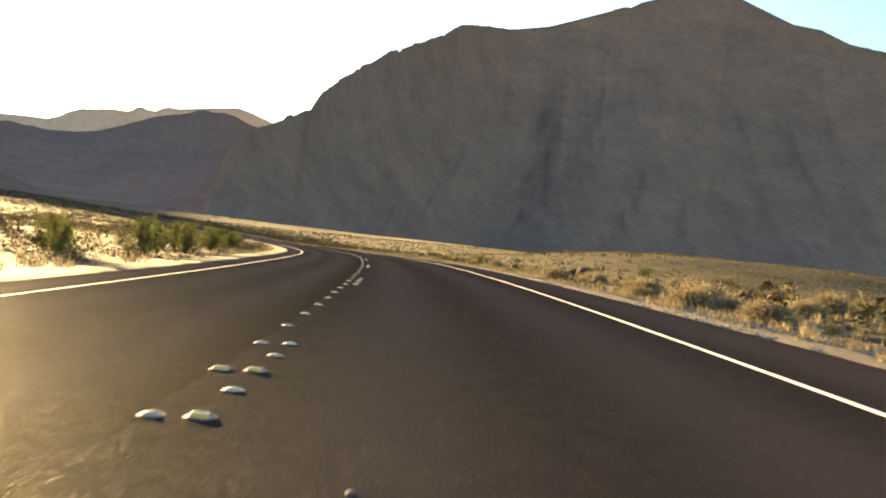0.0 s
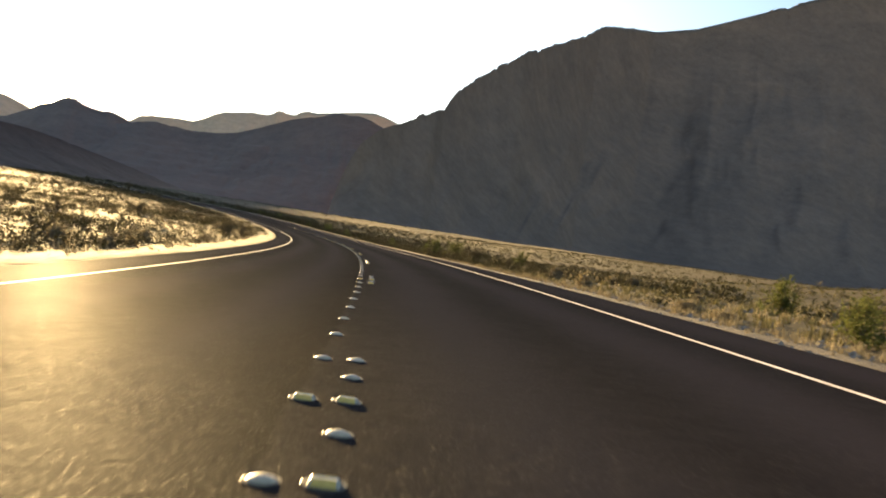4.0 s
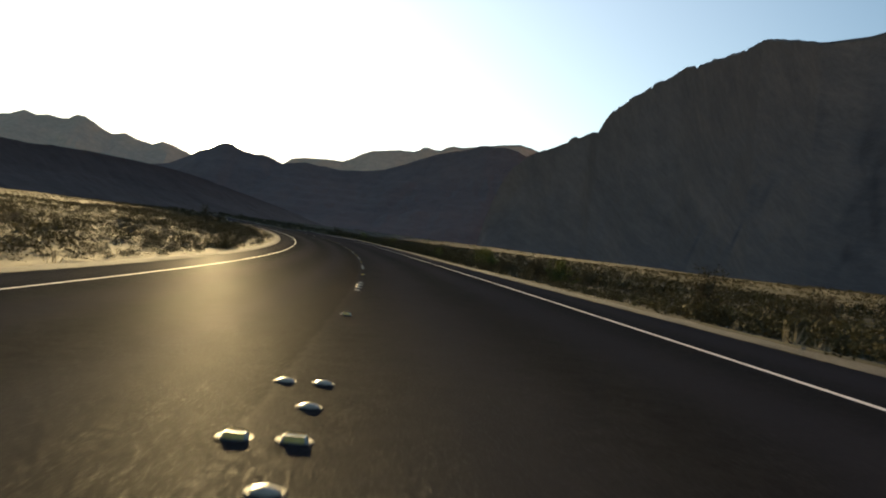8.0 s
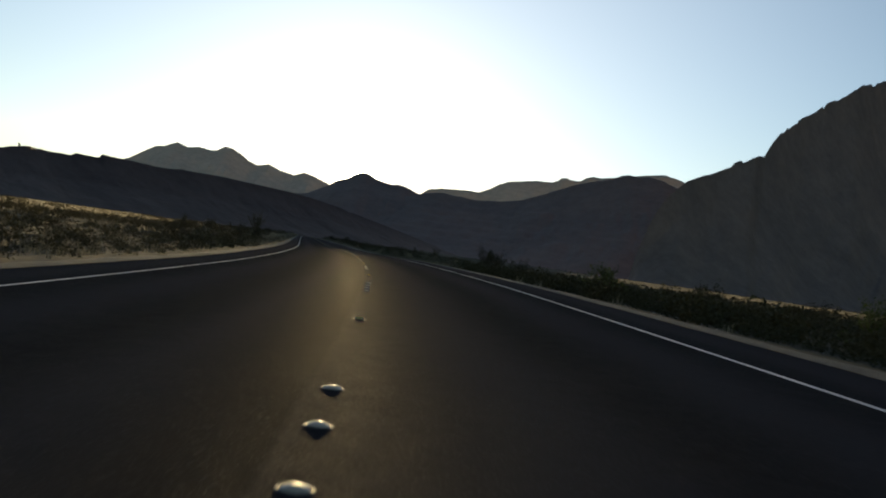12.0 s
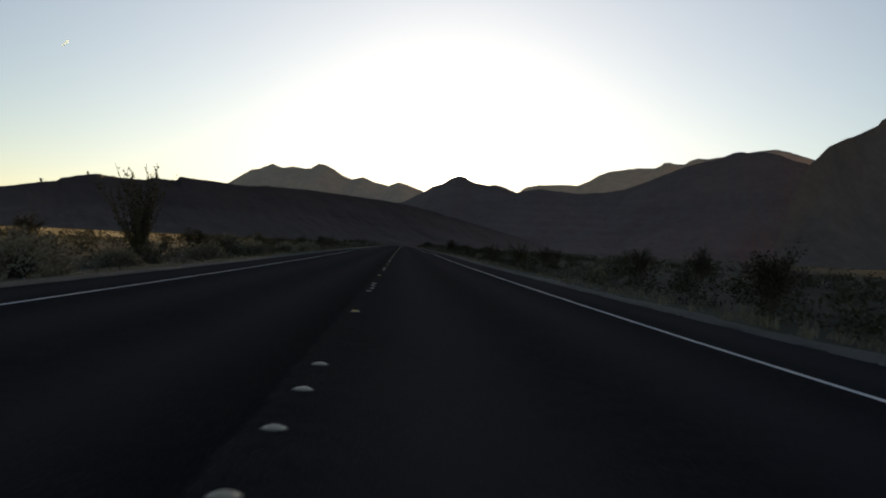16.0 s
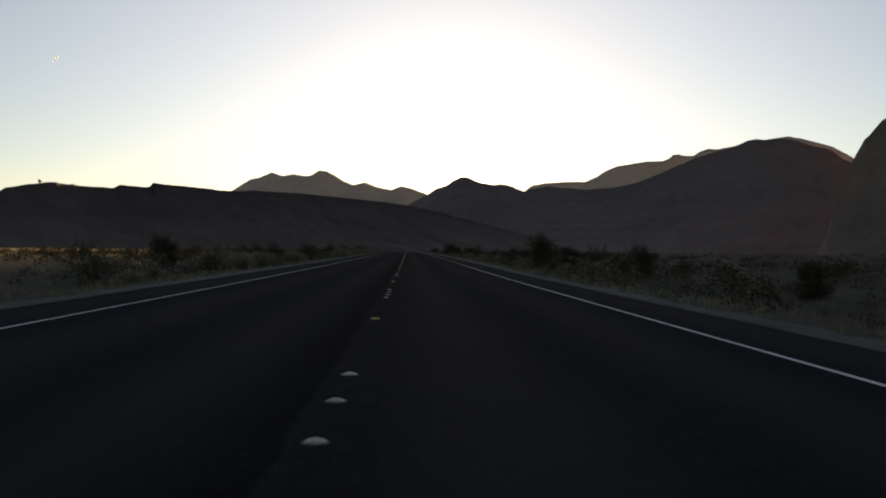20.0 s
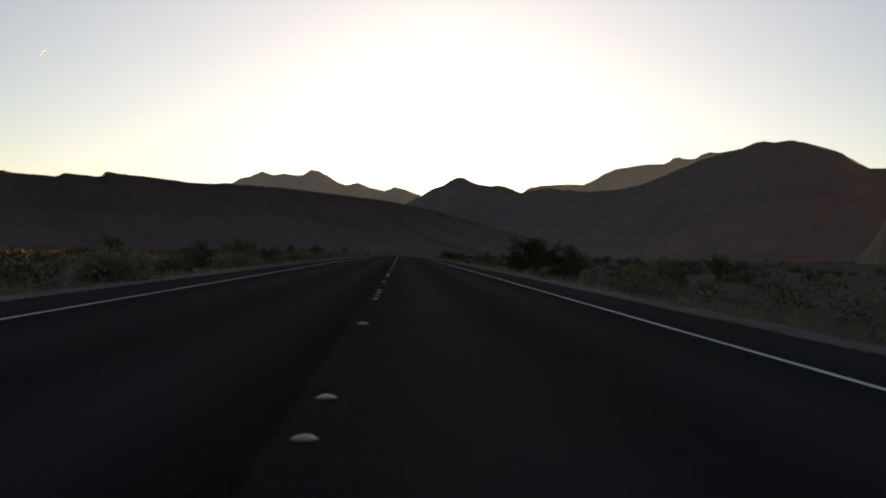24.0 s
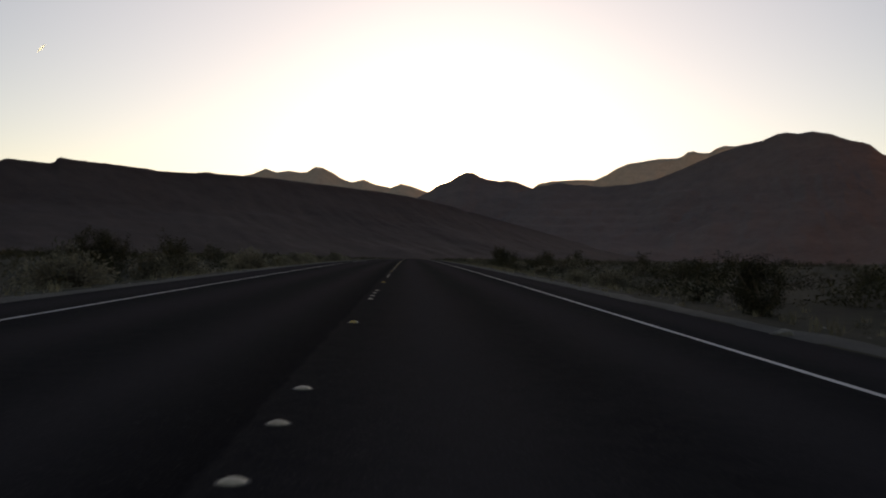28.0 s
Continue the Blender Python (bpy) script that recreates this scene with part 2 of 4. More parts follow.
PEBBLE = mat_noise("pebble", [(0.3, (0.13, 0.115, 0.10)), (0.7, (0.30, 0.27, 0.235))], 3, 30, 0.9, 0.5, 0.01)
ROCK_NEAR = mat_rock_range("massif_rock", (0.205, 0.146, 0.117), 0.012, 2.2, 0.9)
ROCK_MESA = mat_rock_range("mesa_rock", (0.088, 0.060, 0.052), 0.10, 1.6, 0.8)
ROCK_FAR = mat_rock_range("far_rock", (0.18, 0.135, 0.120), 0.02, 6.0, 0.7)
# aerial haze is put into this rock's colour: paler and warmer than ROCK_FAR
ROCK_HAZED = mat_rock_range("haze_tinted_rock", (0.62, 0.45, 0.315), 0.02, 6.0, 0.7)
BARK = mat_noise("shrub_bark", [(0.3, (0.09, 0.065, 0.045)), (0.7, (0.16, 0.12, 0.085))], 6, 40, 0.9, 0.5, 0.004)
LEAF_CREOSOTE = mat_leaf("creosote_leaf", (0.034, 0.030, 0.017), (0.082, 0.071, 0.039))
LEAF_GREEN = mat_leaf("green_shrub_leaf", (0.045, 0.055, 0.014), (0.125, 0.132, 0.042), 0.22)
LEAF_OLIVE = mat_leaf("olive_brush_leaf", (0.029, 0.026, 0.013), (0.068, 0.061, 0.030), 0.10)
LEAF_GREY = mat_leaf("grey_sage_leaf", (0.09, 0.077, 0.054), (0.180, 0.156, 0.110))
LEAF_GRASS = mat_leaf("olive_grass", (0.072, 0.066, 0.032), (0.165, 0.145, 0.074), 0.15)
LEAF_BUFF = mat_leaf("buff_twig", (0.17, 0.143, 0.10), (0.32, 0.275, 0.195), 0.2)
LEAF_STRAW = mat_leaf("dry_grass", (0.135, 0.112, 0.070), (0.32, 0.268, 0.175), 0.15)


# ---- mesh helpers ----
def mesh_ob(name, verts, faces, material, parent=None, label="", smooth=False, uv=None):
    me = bpy.data.meshes.new(name)
    me.from_pydata([tuple(v) for v in verts], [], [tuple(f) for f in faces])
    if uv is not None:
        lay = me.uv_layers.new(name="UVMap")
        li = np.empty(len(me.loops), dtype=np.int32)
        me.loops.foreach_get("vertex_index", li)
        lay.data.foreach_set("uv", np.asarray(uv, dtype=np.float32)[li].ravel())
    if smooth:
        me.polygons.foreach_set("use_smooth", np.ones(len(me.polygons), dtype=bool))
    me.materials.append(material)
    me.update()
    ob = new(name, me)
    if parent:
        ob.parent = parent
    if label:
        ob["label"] = label
    return ob


def part(name, bm, material, parent, label="", smooth=False):
    me = bpy.data.meshes.new(name)
    bm.to_mesh(me)
    bm.free()
    if smooth:
        me.polygons.foreach_set("use_smooth", np.ones(len(me.polygons), dtype=bool))
    me.materials.append(material)
    ob = new(name, me)
    ob.parent = parent
    if label:
        ob["label"] = label
    return ob


def grid_faces(nu, nv):
    return [(i * nv + j, (i + 1) * nv + j, (i + 1) * nv + j + 1, i * nv + j + 1) for i in range(nu - 1) for j in range(nv - 1)]


def lattice(ix, iy, seed):
    h = (ix * 374761393 + iy * 668265263 + seed * 974634777) & 0xFFFFFFFF
    h = ((h ^ (h >> 13)) * 1274126177) & 0xFFFFFFFF
    return ((h ^ (h >> 16)) & 0xFFFF) / 65535.0


def vnoise(x, y, seed=0):
    x, y = np.asarray(x, float), np.asarray(y, float)
    ix, iy = np.floor(x).astype(np.int64), np.floor(y).astype(np.int64)
    fx, fy = x - ix, y - iy
    fx, fy = fx * fx * (3 - 2 * fx), fy * fy * (3 - 2 * fy)
    a, b = lattice(ix, iy, seed), lattice(ix + 1, iy, seed)
    c, d = lattice(ix, iy + 1, seed), lattice(ix + 1, iy + 1, seed)
    return (a * (1 - fx) + b * fx) * (1 - fy) + (c * (1 - fx) + d * fx) * fy - 0.5


def fbm(x, y, octaves=5, seed=0, ridged=False):
    total, amp, tot = 0.0, 1.0, 0.0
    for o in range(octaves):
        n = vnoise(np.asarray(x) * 2.03 ** o + 17.3 * o, np.asarray(y) * 2.03 ** o - 9.1 * o, seed + o)
        total = total + amp * ((0.5 - 2 * np.abs(n)) if ridged else n)
        tot += amp
        amp *= 0.52
    return total / tot


def sstep(a, b, x):
    t = np.clip((np.asarray(x, float) - a) / (b - a), 0, 1)
    return t * t * (3 - 2 * t)


# ---- the road's line ----
KNOT = np.arange(-40, 841, 40.0)
KAPPA = np.array([2.318, 2.045, 1.868, 1.786, 1.73, 1.781, 1.731, 1.611, 1.719, 1.766, 0.832, 0.008, -0.098, 0.007, 0.023, 0.029, -0.008, -0.01, 0.036, -0.05, -0.079, -0.057, -0.026])
ZC = np.array([0.109, 0.005, -0.433, -1.205, -1.937, -2.618, -3.065, -3.157, -2.843, -2.372, -1.921, -1.591, -1.046, -0.407, 0.111, 0.728, 1.345, 1.933, 2.473, 2.96, 3.333, 3.58, 3.818])
BANK = np.array([0.055, 0.0609, 0.0594, 0.053, 0.0525, 0.0397, 0.0353, 0.0335, 0.0334, 0.0416, 0.0272, -0.0009, -0.0059, -0.005, -0.0113, -0.0067, -0.0087, -0.0099, -0.0105, -0.0099, -0.0057, -0.0036, -0.0026])
S0, S1, DS = -300.0, 1500.0, 1.0
STA = np.arange(S0, S1, DS)
kap = np.interp(STA, KNOT, KAPPA) / 1000
kap[STA < -40] = 0.0020
I0 = int(round(-S0 / DS))
HEAD = np.cumsum(kap) * DS
HEAD -= HEAD[I0]
mid_head = HEAD - kap * DS / 2
RX = np.cumsum(-np.sin(mid_head)) * DS
RY = np.cumsum(np.cos(mid_head)) * DS
RX -= RX[I0]
RY -= RY[I0]


def knot_curve(values, s):
    u = (np.asarray(s, float) - KNOT[0]) / 40.0
    i = np.clip(np.floor(u).astype(int), 1, len(KNOT) - 3)
    w = u - i
    a, b, c, d = values[i - 1], values[i], values[i + 1], values[i + 2]
    return 0.5 * (2 * b + (c - a) * w + (2 * a - 5 * b + 4 * c - d) * w * w + (3 * b - a - 3 * c + d) * w ** 3)


inner = np.clip(STA, -40, 800)
RZ = knot_curve(ZC, inner) + np.clip(STA - 800, 0, None) * 0.004 - np.clip(STA + 40, None, 0) * 0.004
BK = np.interp(STA, KNOT, BANK)
CROWN = 0.0128
LINE_L, LINE_R = -3.815, 3.719
EDGE_L, EDGE_R = -5.12, 5.02


def along(a, s):
    return np.interp(s, STA, a)


def road_z(s, l):
    return along(RZ, s) + along(BK, s) * l - CROWN * np.abs(l)


def road_xy(s, l):
    h = along(HEAD, s)
    return along(RX, s) + l * np.cos(h), along(RY, s) + l * np.sin(h)


def ground_z(s, l):
    s, l = np.asarray(s, float), np.asarray(l, float)
    edge = np.where(l > 0, EDGE_R, EDGE_L)
    a = np.abs(l) - np.abs(edge)
    near = along(RZ, s) + along(BK, s) * np.clip(l, -9, 9) * np.exp(-np.clip(a, 0, None) / 9) - CROWN * np.abs(edge)
    out = near - 0.03 - 0.22 * sstep(0.5, 3.5, a) + 0.16 * sstep(5, 14, a)
    x, y = road_xy(s, l)
    out = out + fbm(x / 9.0, y / 9.0, 4, 5) * 0.55 * sstep(1.0, 10, a) + fbm(x / 60.0, y / 60.0, 3, 9) * 2.2 * sstep(8, 60, a)
    fade = sstep(120, 240, np.abs(l))
    out = out * (1 - fade) + fade * (-0.6 + fbm(x / 60.0, y / 60.0, 3, 9) * 2.2)
    # a low swell on the outside of the bend
    out = out + 0.24 * sstep(1.0, 6.0, a) * (l > 0) * (1 - sstep(130, 190, s))
    out = out + 5.0 * sstep(20, 62, l) * (1 - sstep(110, 225, l)) * np.exp(-((s - 135) / 42) ** 2)
    return np.where(a < -0.05, road_z(s, l) - 0.14, out)


# ---- ground: one sheet to the horizon ----
def build_ground():
    ss = np.concatenate([np.arange(-290, -40, 10.0), np.arange(-40, 760, 2.5), np.arange(760, 1490, 10.0)])
    half = np.array([0, 4.7, 5.2, 5.7, 6.3, 7, 8, 9.2, 10.5, 12, 14, 16.5, 19.5, 23, 27, 32, 38, 46, 56, 70, 90, 115, 145, 180, 215, 250])
    ll = np.concatenate([-half[:0:-1], half])
    S, L = np.meshgrid(ss, ll, indexing="ij")
    X, Y = road_xy(S, L)
    Z = ground_z(S, L)
    verts = np.stack([X, Y, Z], -1).reshape(-1, 3)
    nu, nv = S.shape
    faces = [(i * nv + j, i * nv + j + 1, (i + 1) * nv + j + 1, (i + 1) * nv + j) for i in range(nu - 1) for j in range(nv - 1)]
    loop = [i * nv + nv - 1 for i in range(nu)] + [(nu - 1) * nv + j for j in range(nv - 2, -1, -1)] + [i * nv for i in range(nu - 2, -1, -1)] + list(range(1, nv - 1))
    centre = np.array([-250.0, 560.0])
    verts = list(map(tuple, verts))
    prev = loop
    for radius, w in ((1500, 0.5), (4600, 1.0)):
        ring = []
        for k in loop:
            v = np.array(verts[k][:2]) - centre
            ln = np.hypot(*v)
            r = max(radius, ln * 1.02)
            ring.append(len(verts))
            verts.append((centre[0] + v[0] / ln * r, centre[1] + v[1] / ln * r, -0.6 - 1.0 * w))
        n = len(loop)
        for k in range(n):
            q = (k + 1) % n
            faces.append((prev[k], ring[k], ring[q], prev[q]))
        prev = ring
    ob = mesh_ob("ground", verts, faces, SOIL, smooth=True)
    tagged(ob, "sandy desert floor of pale brown soil", "ground", kind="structure")


build_ground()


# ---- carriageway, paint, verge ----
def strip(name, l0, l1, lift, material, s_from, s_to, step=2.0, thick=0.0, label="", category="", wobble=0.0, parent=None, on_ground=False):
    ss = np.arange(s_from, s_to + 0.01, step)
    cols = np.linspace(l0, l1, 9 if abs(l1 - l0) > 3 else 3)
    verts, uv = [], []
    rng = np.random.RandomState(int(abs(l0) * 100) + 3)
    for i, s in enumerate(ss):
        for j, l in enumerate(cols):
            lj = l + (wobble * rng.uniform(-1, 1) if wobble and j in (0, len(cols) - 1) else 0)
            x, y = road_xy(s, lj)
            z = float(ground_z(s, lj) if on_ground else road_z(s, lj)) + lift
            verts.append((float(x), float(y), z))
            uv.append((lj, s))
    nv = len(cols)
    faces = [(i * nv + j, i * nv + j + 1, (i + 1) * nv + j + 1, (i + 1) * nv + j) for i in range(len(ss) - 1) for j in range(nv - 1)]
    if thick:
        base = len(verts)
        for i in range(len(ss)):
            for j in (0, nv - 1):
                v = verts[i * nv + j]
                verts.extend([v, (v[0], v[1], v[2] - thick)])
                uv.extend([uv[i * nv + j]] * 2)
        for i in range(len(ss) - 1):
            a, b = base + 4 * i, base + 4 * i + 4
            faces.append((a, b, b + 1, a + 1))
            faces.append((a + 2, a + 3, b + 3, b + 2))
    ob = mesh_ob(name, verts, faces, material, parent, uv=uv, smooth=True)
    if label:
        tagged(ob, label, category, kind="structure")
    return ob


strip("road", EDGE_L, EDGE_R, 0.0, ASPHALT, -280, 1480, 2.0, 0.12, "dark grey worn asphalt two-lane desert highway", "road")
strip("edge_line", LINE_L - 0.029, LINE_L + 0.029, 0.004, PAINT, -280, 1480, 2.0, 0, "solid white painted edge line on the asphalt", "road marking")
strip("edge_line", LINE_R - 0.035, LINE_R + 0.035, 0.004, PAINT, -280, 1480, 2.0, 0, "solid white painted edge line on the asphalt", "road marking")
strip("verge", EDGE_R - 0.02, EDGE_R + 0.65, 0.02, GRAVEL, -280, 1480, 0.8, 0, "pale gravel verge along the asphalt edge", "verge", wobble=0.13, on_ground=True)
strip("verge", EDGE_L - 0.6, EDGE_L + 0.02, 0.02, GRAVEL, -280, 1480, 0.8, 0, "pale gravel verge along the asphalt edge", "verge", wobble=0.13, on_ground=True)


# ---- mountains ----
def mountain(name, crest, front, back, material, label, rough=0.10, cliff=0.35, nx=220, nv=44, seed=1, facing=(0, -1), base=-8.0, crest_jag=0.012, step=0.0, taper=0.04, lumpy=1.25, gully=1.0, grain=70.0, hub=None, foot=None, relief=1.0):
    """A range built from its crest line: rock band at the top, talus below, gullies cut down both sides."""
    crest = np.array(crest, float)
    seg = np.concatenate([[0], np.cumsum(np.hypot(*np.diff(crest[:, :2], axis=0).T))])
    u = np.linspace(0, seg[-1], nx)
    cx, cy, cz = (np.interp(u, seg, crest[:, k]) for k in range(3))
    # crags along the skyline: blocky where hard beds crop out, smooth between
    rag = fbm(u / (seg[-1] * 0.012), u * 0, 4, seed) * 0.8 + 0.7 * np.round(2.5 * fbm(u / (seg[-1] * 0.02), u * 0 + 5.5, 4, seed + 5)) / 2.5
    jag = rag * crest_jag * cz.max() * (0.35 + 1.3 * sstep(-0.15, 0.2, fbm(u / (seg[-1] * 0.05), u * 0 + 2.5, 2, seed + 9)))
    wide = max(3, int(nx * 0.05)) | 1
    body = np.convolve(np.pad(cz, wide // 2, mode="edge"), np.hanning(wide + 2)[1:-1] / np.hanning(wide + 2).sum(), mode="valid")
    f = np.array(facing, float) / np.hypot(*facing)
    fd = np.repeat(f[None], nx, 0)
    if hub is not None:                     # a bowed range: its slopes run down towards one hub
        fd = np.stack([hub[0] - cx, hub[1] - cy], 1)
        fd /= np.linalg.norm(fd, axis=1, keepdims=True)
    v = np.concatenate([-np.linspace(1, 0, nv // 3, endpoint=False) ** 1.3, np.linspace(0, 1, nv - nv // 3) ** 1.25])
    U, V = np.meshgrid(u, v, indexing="ij")
    CX, CY, CZ, JAG = (np.repeat(a[:, None], len(v), 1) for a in (cx, cy, cz, jag))
    slope = front
    if foot is not None:                    # the slope runs down to one line of foothills
        slope = np.clip(0.66 * (CY - foot), 140, front)
    run = np.where(V > 0, slope, back)
    D = V * run
    X, Y = CX + fd[:, :1] * D, CY + fd[:, 1:] * D
    a = np.abs(V)
    prof = np.where(a < 0.22, 1 - cliff * (a / 0.22) ** 0.8, (1 - cliff) * (1 - (np.clip(a - 0.22, 0, 1) / 0.78)) ** 1.55)
    BODY = np.repeat(body[:, None], len(v), 1)
    low = sstep(0.0, 0.12, a)
    Hh = (CZ * (1 - low) + np.minimum(BODY, CZ * 1.06) * low) - base
    # relief is laid out along the range and up its slope
    arc = U if hub is None else np.arctan2(X - hub[0], Y - hub[1]) * 0.5 * (np.hypot(X - hub[0], Y - hub[1]) + np.mean(np.hypot(cx, cy)))
    up = 0.6 * Hh * prof + 0.8 * np.abs(D)
    lump = fbm(arc / grain, up / grain, 4, seed + 40)
    gul = fbm(arc / 260.0 + 1.4 * lump, up / 700.0, 3, seed + 20, True)
    env = np.clip(a * 5, 0, 1) * (1 - sstep(0.75, 1.0, a))
    spur = fbm(arc / (grain * 0.5) + 3.1 + 1.2 * lump, up / (grain * 0.75), 3, seed + 70, True)
    crag = fbm(arc / (grain * 0.13), up / (grain * 0.13) + 7.7, 2, seed + 80)
    Z = base + Hh * prof + Hh * rough * (gully * gul + lumpy * lump) * env
    # buttresses and crags stand out of the slope
    bulge = relief * grain * (0.26 * spur + 0.05 * crag) * env
    X, Y = X + fd[:, :1] * bulge, Y + fd[:, 1:] * bulge
    Z = Z + relief * grain * 0.05 * crag * env
    if step:
        led = step * 10
        q = Z / led + 0.6 * lump
        fr = q - np.floor(q)
        Zs = (np.floor(q) + sstep(0.25, 0.75, fr) - 0.6 * lump) * led
        w = sstep(0.02, 0.08, a) * (1 - sstep(0.45, 0.75, a)) * np.clip(0.2 + 1.6 * spur, 0, 0.6)
        Z = Z * (1 - w) + Zs * w
    # hold the crest as the skyline
    cap = CZ - a * run * 0.10
    Z = np.where(a > 0, np.minimum(Z, cap), CZ) + JAG * np.exp(-a * 22)
    # the two ends run out into the ground
    end = sstep(0, taper, U / seg[-1]) * (1 - sstep(0.96, 1.0, U / seg[-1]))
    Z = base + (Z - base) * (0.25 + 0.75 * end)
    verts = np.stack([X, Y, Z], -1).reshape(-1, 3)
    ob = mesh_ob(name, verts, grid_faces(nx, len(v)), material, smooth=True)
    return tagged(ob, label, "mountain")


mountain("mountain", [(-330, 1255, -8), (-320, 1272, 46), (-310, 1286, 88), (-298, 1299, 116), (-289, 1344, 139), (-268, 1434, 168), (-233, 1526, 205), (-233, 1611, 225), (-221, 1698, 279), (-201, 1845, 336), (-131, 2097, 450), (-78, 2422, 550), (-3, 2787, 672), (55, 3149, 804), (185, 3456, 894), (282, 3659, 942), (462, 3777, 1004), (720, 3873, 1121), (890, 3976, 1212), (1138, 4052, 1315), (1373, 4121, 1358), (1637, 3984, 1203), (1754, 3934, 1177), (1869, 3881, 1112), (2014, 3808, 1068), (2550, 3738, 900)],
         2300, 500, ROCK_NEAR, "huge brown rocky mountain in evening shade", 0.055, 0.42, 640, 130, 3, (0.05, -1), hub=(0, 0), foot=1060, taper=0.004, lumpy=1.3, gully=0.5, grain=420.0, relief=0.38, crest_jag=0.009)
# the haze over this ridge is painted in as lightened, warmed rock
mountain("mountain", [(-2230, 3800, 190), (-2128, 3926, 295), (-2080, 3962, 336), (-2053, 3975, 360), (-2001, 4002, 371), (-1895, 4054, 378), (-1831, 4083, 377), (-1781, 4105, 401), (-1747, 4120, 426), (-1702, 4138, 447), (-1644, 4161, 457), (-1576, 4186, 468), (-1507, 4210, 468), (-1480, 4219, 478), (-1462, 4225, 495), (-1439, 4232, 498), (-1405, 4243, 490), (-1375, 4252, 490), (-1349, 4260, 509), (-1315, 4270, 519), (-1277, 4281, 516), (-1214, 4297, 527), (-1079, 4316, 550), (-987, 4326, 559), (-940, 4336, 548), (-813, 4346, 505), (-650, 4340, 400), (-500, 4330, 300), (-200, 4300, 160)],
         900, 300, ROCK_HAZED, "distant mountain ridge tinted with haze against the bright sky", 0.10, 0.35, 420, 56, 7, (0.35, -1), crest_jag=0.007, grain=160.0)
mountain("mountain", [(-1680, 2826, 150), (-1580, 2878, 212), (-1501, 2914, 240), (-1444, 2937, 250), (-1402, 2952, 243), (-1319, 2978, 238), (-1234, 2993, 243), (-1169, 3009, 255), (-1106, 3024, 280), (-1050, 3035, 304), (-988, 3047, 330), (-926, 3057, 348), (-885, 3062, 356), (-842, 3067, 374), (-818, 3062, 376), (-787, 3058, 370), (-749, 3056, 373), (-700, 3044, 361), (-666, 3035, 344), (-605, 3030, 325), (-576, 3025, 298), (-539, 3016, 280), (-497, 3007, 277), (-335, 2958, 252), (-120, 2880, 180)],
         1100, 400, ROCK_FAR, "dark rocky mountain with a rounded summit knob", 0.10, 0.38, 420, 70, 11, (0.3, -1), crest_jag=0.013, step=2.6, grain=120.0, gully=0.5, relief=0.6)
mountain("mountain", [(-2095, 2616, 115), (-2002, 2700, 165), (-1901, 2778, 190), (-1845, 2818, 228), (-1819, 2836, 250), (-1790, 2856, 262), (-1767, 2870, 281), (-1747, 2883, 291), (-1727, 2896, 290), (-1708, 2908, 277), (-1686, 2921, 269), (-1651, 2942, 263), (-1634, 2952, 267), (-1610, 2965, 262), (-1585, 2978, 250), (-1561, 2992, 241), (-1503, 3021, 222), (-1437, 3054, 200), (-1300, 3105, 150)],
         900, 200, ROCK_FAR, "dark dome-shaped hill below the setting sun", 0.08, 0.30, 260, 50, 15, (0.5, -1), crest_jag=0.005)
# backlit haze on the twin peaks: the same lightened rock colour
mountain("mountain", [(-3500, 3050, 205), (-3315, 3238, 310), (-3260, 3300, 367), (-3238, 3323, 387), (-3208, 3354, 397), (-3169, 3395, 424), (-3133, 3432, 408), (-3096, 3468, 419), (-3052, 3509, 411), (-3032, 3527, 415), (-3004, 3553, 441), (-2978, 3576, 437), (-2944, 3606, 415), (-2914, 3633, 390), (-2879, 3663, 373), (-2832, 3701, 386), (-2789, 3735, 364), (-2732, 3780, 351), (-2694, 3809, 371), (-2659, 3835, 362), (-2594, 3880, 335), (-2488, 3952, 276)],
         1100, 300, ROCK_HAZED, "far twin-peaked mountain tinted with glowing haze", 0.10, 0.32, 360, 56, 19, (0.6, -1), crest_jag=0.006, grain=160.0)
mountain("mountain", [(-560, 470, 10), (-640, 600, 22), (-690, 690, 36), (-712, 712, 40), (-729, 735, 43), (-732, 740, 46), (-744, 762, 50), (-756, 786, 54), (-778, 822, 55.5), (-789, 860, 57), (-790, 866, 60), (-794, 898, 60.5), (-794.5, 902, 65), (-800, 930, 65.5), (-804, 974, 65.5), (-806, 985, 65), (-809, 1018, 67.5), (-812, 1045, 69), (-821, 1110, 72), (-825, 1178, 72.5), (-820, 1245, 72), (-812, 1292, 70), (-805, 1348, 65), (-780, 1500, 45), (-740, 1650, 20)],
         330, 260, ROCK_MESA, "low dark flat-topped mesa with a rocky rim", 0.10, 0.45, 560, 76, 23, (0.85, -0.5), base=-3.0, crest_jag=0.016, relief=0.3, gully=0.12)


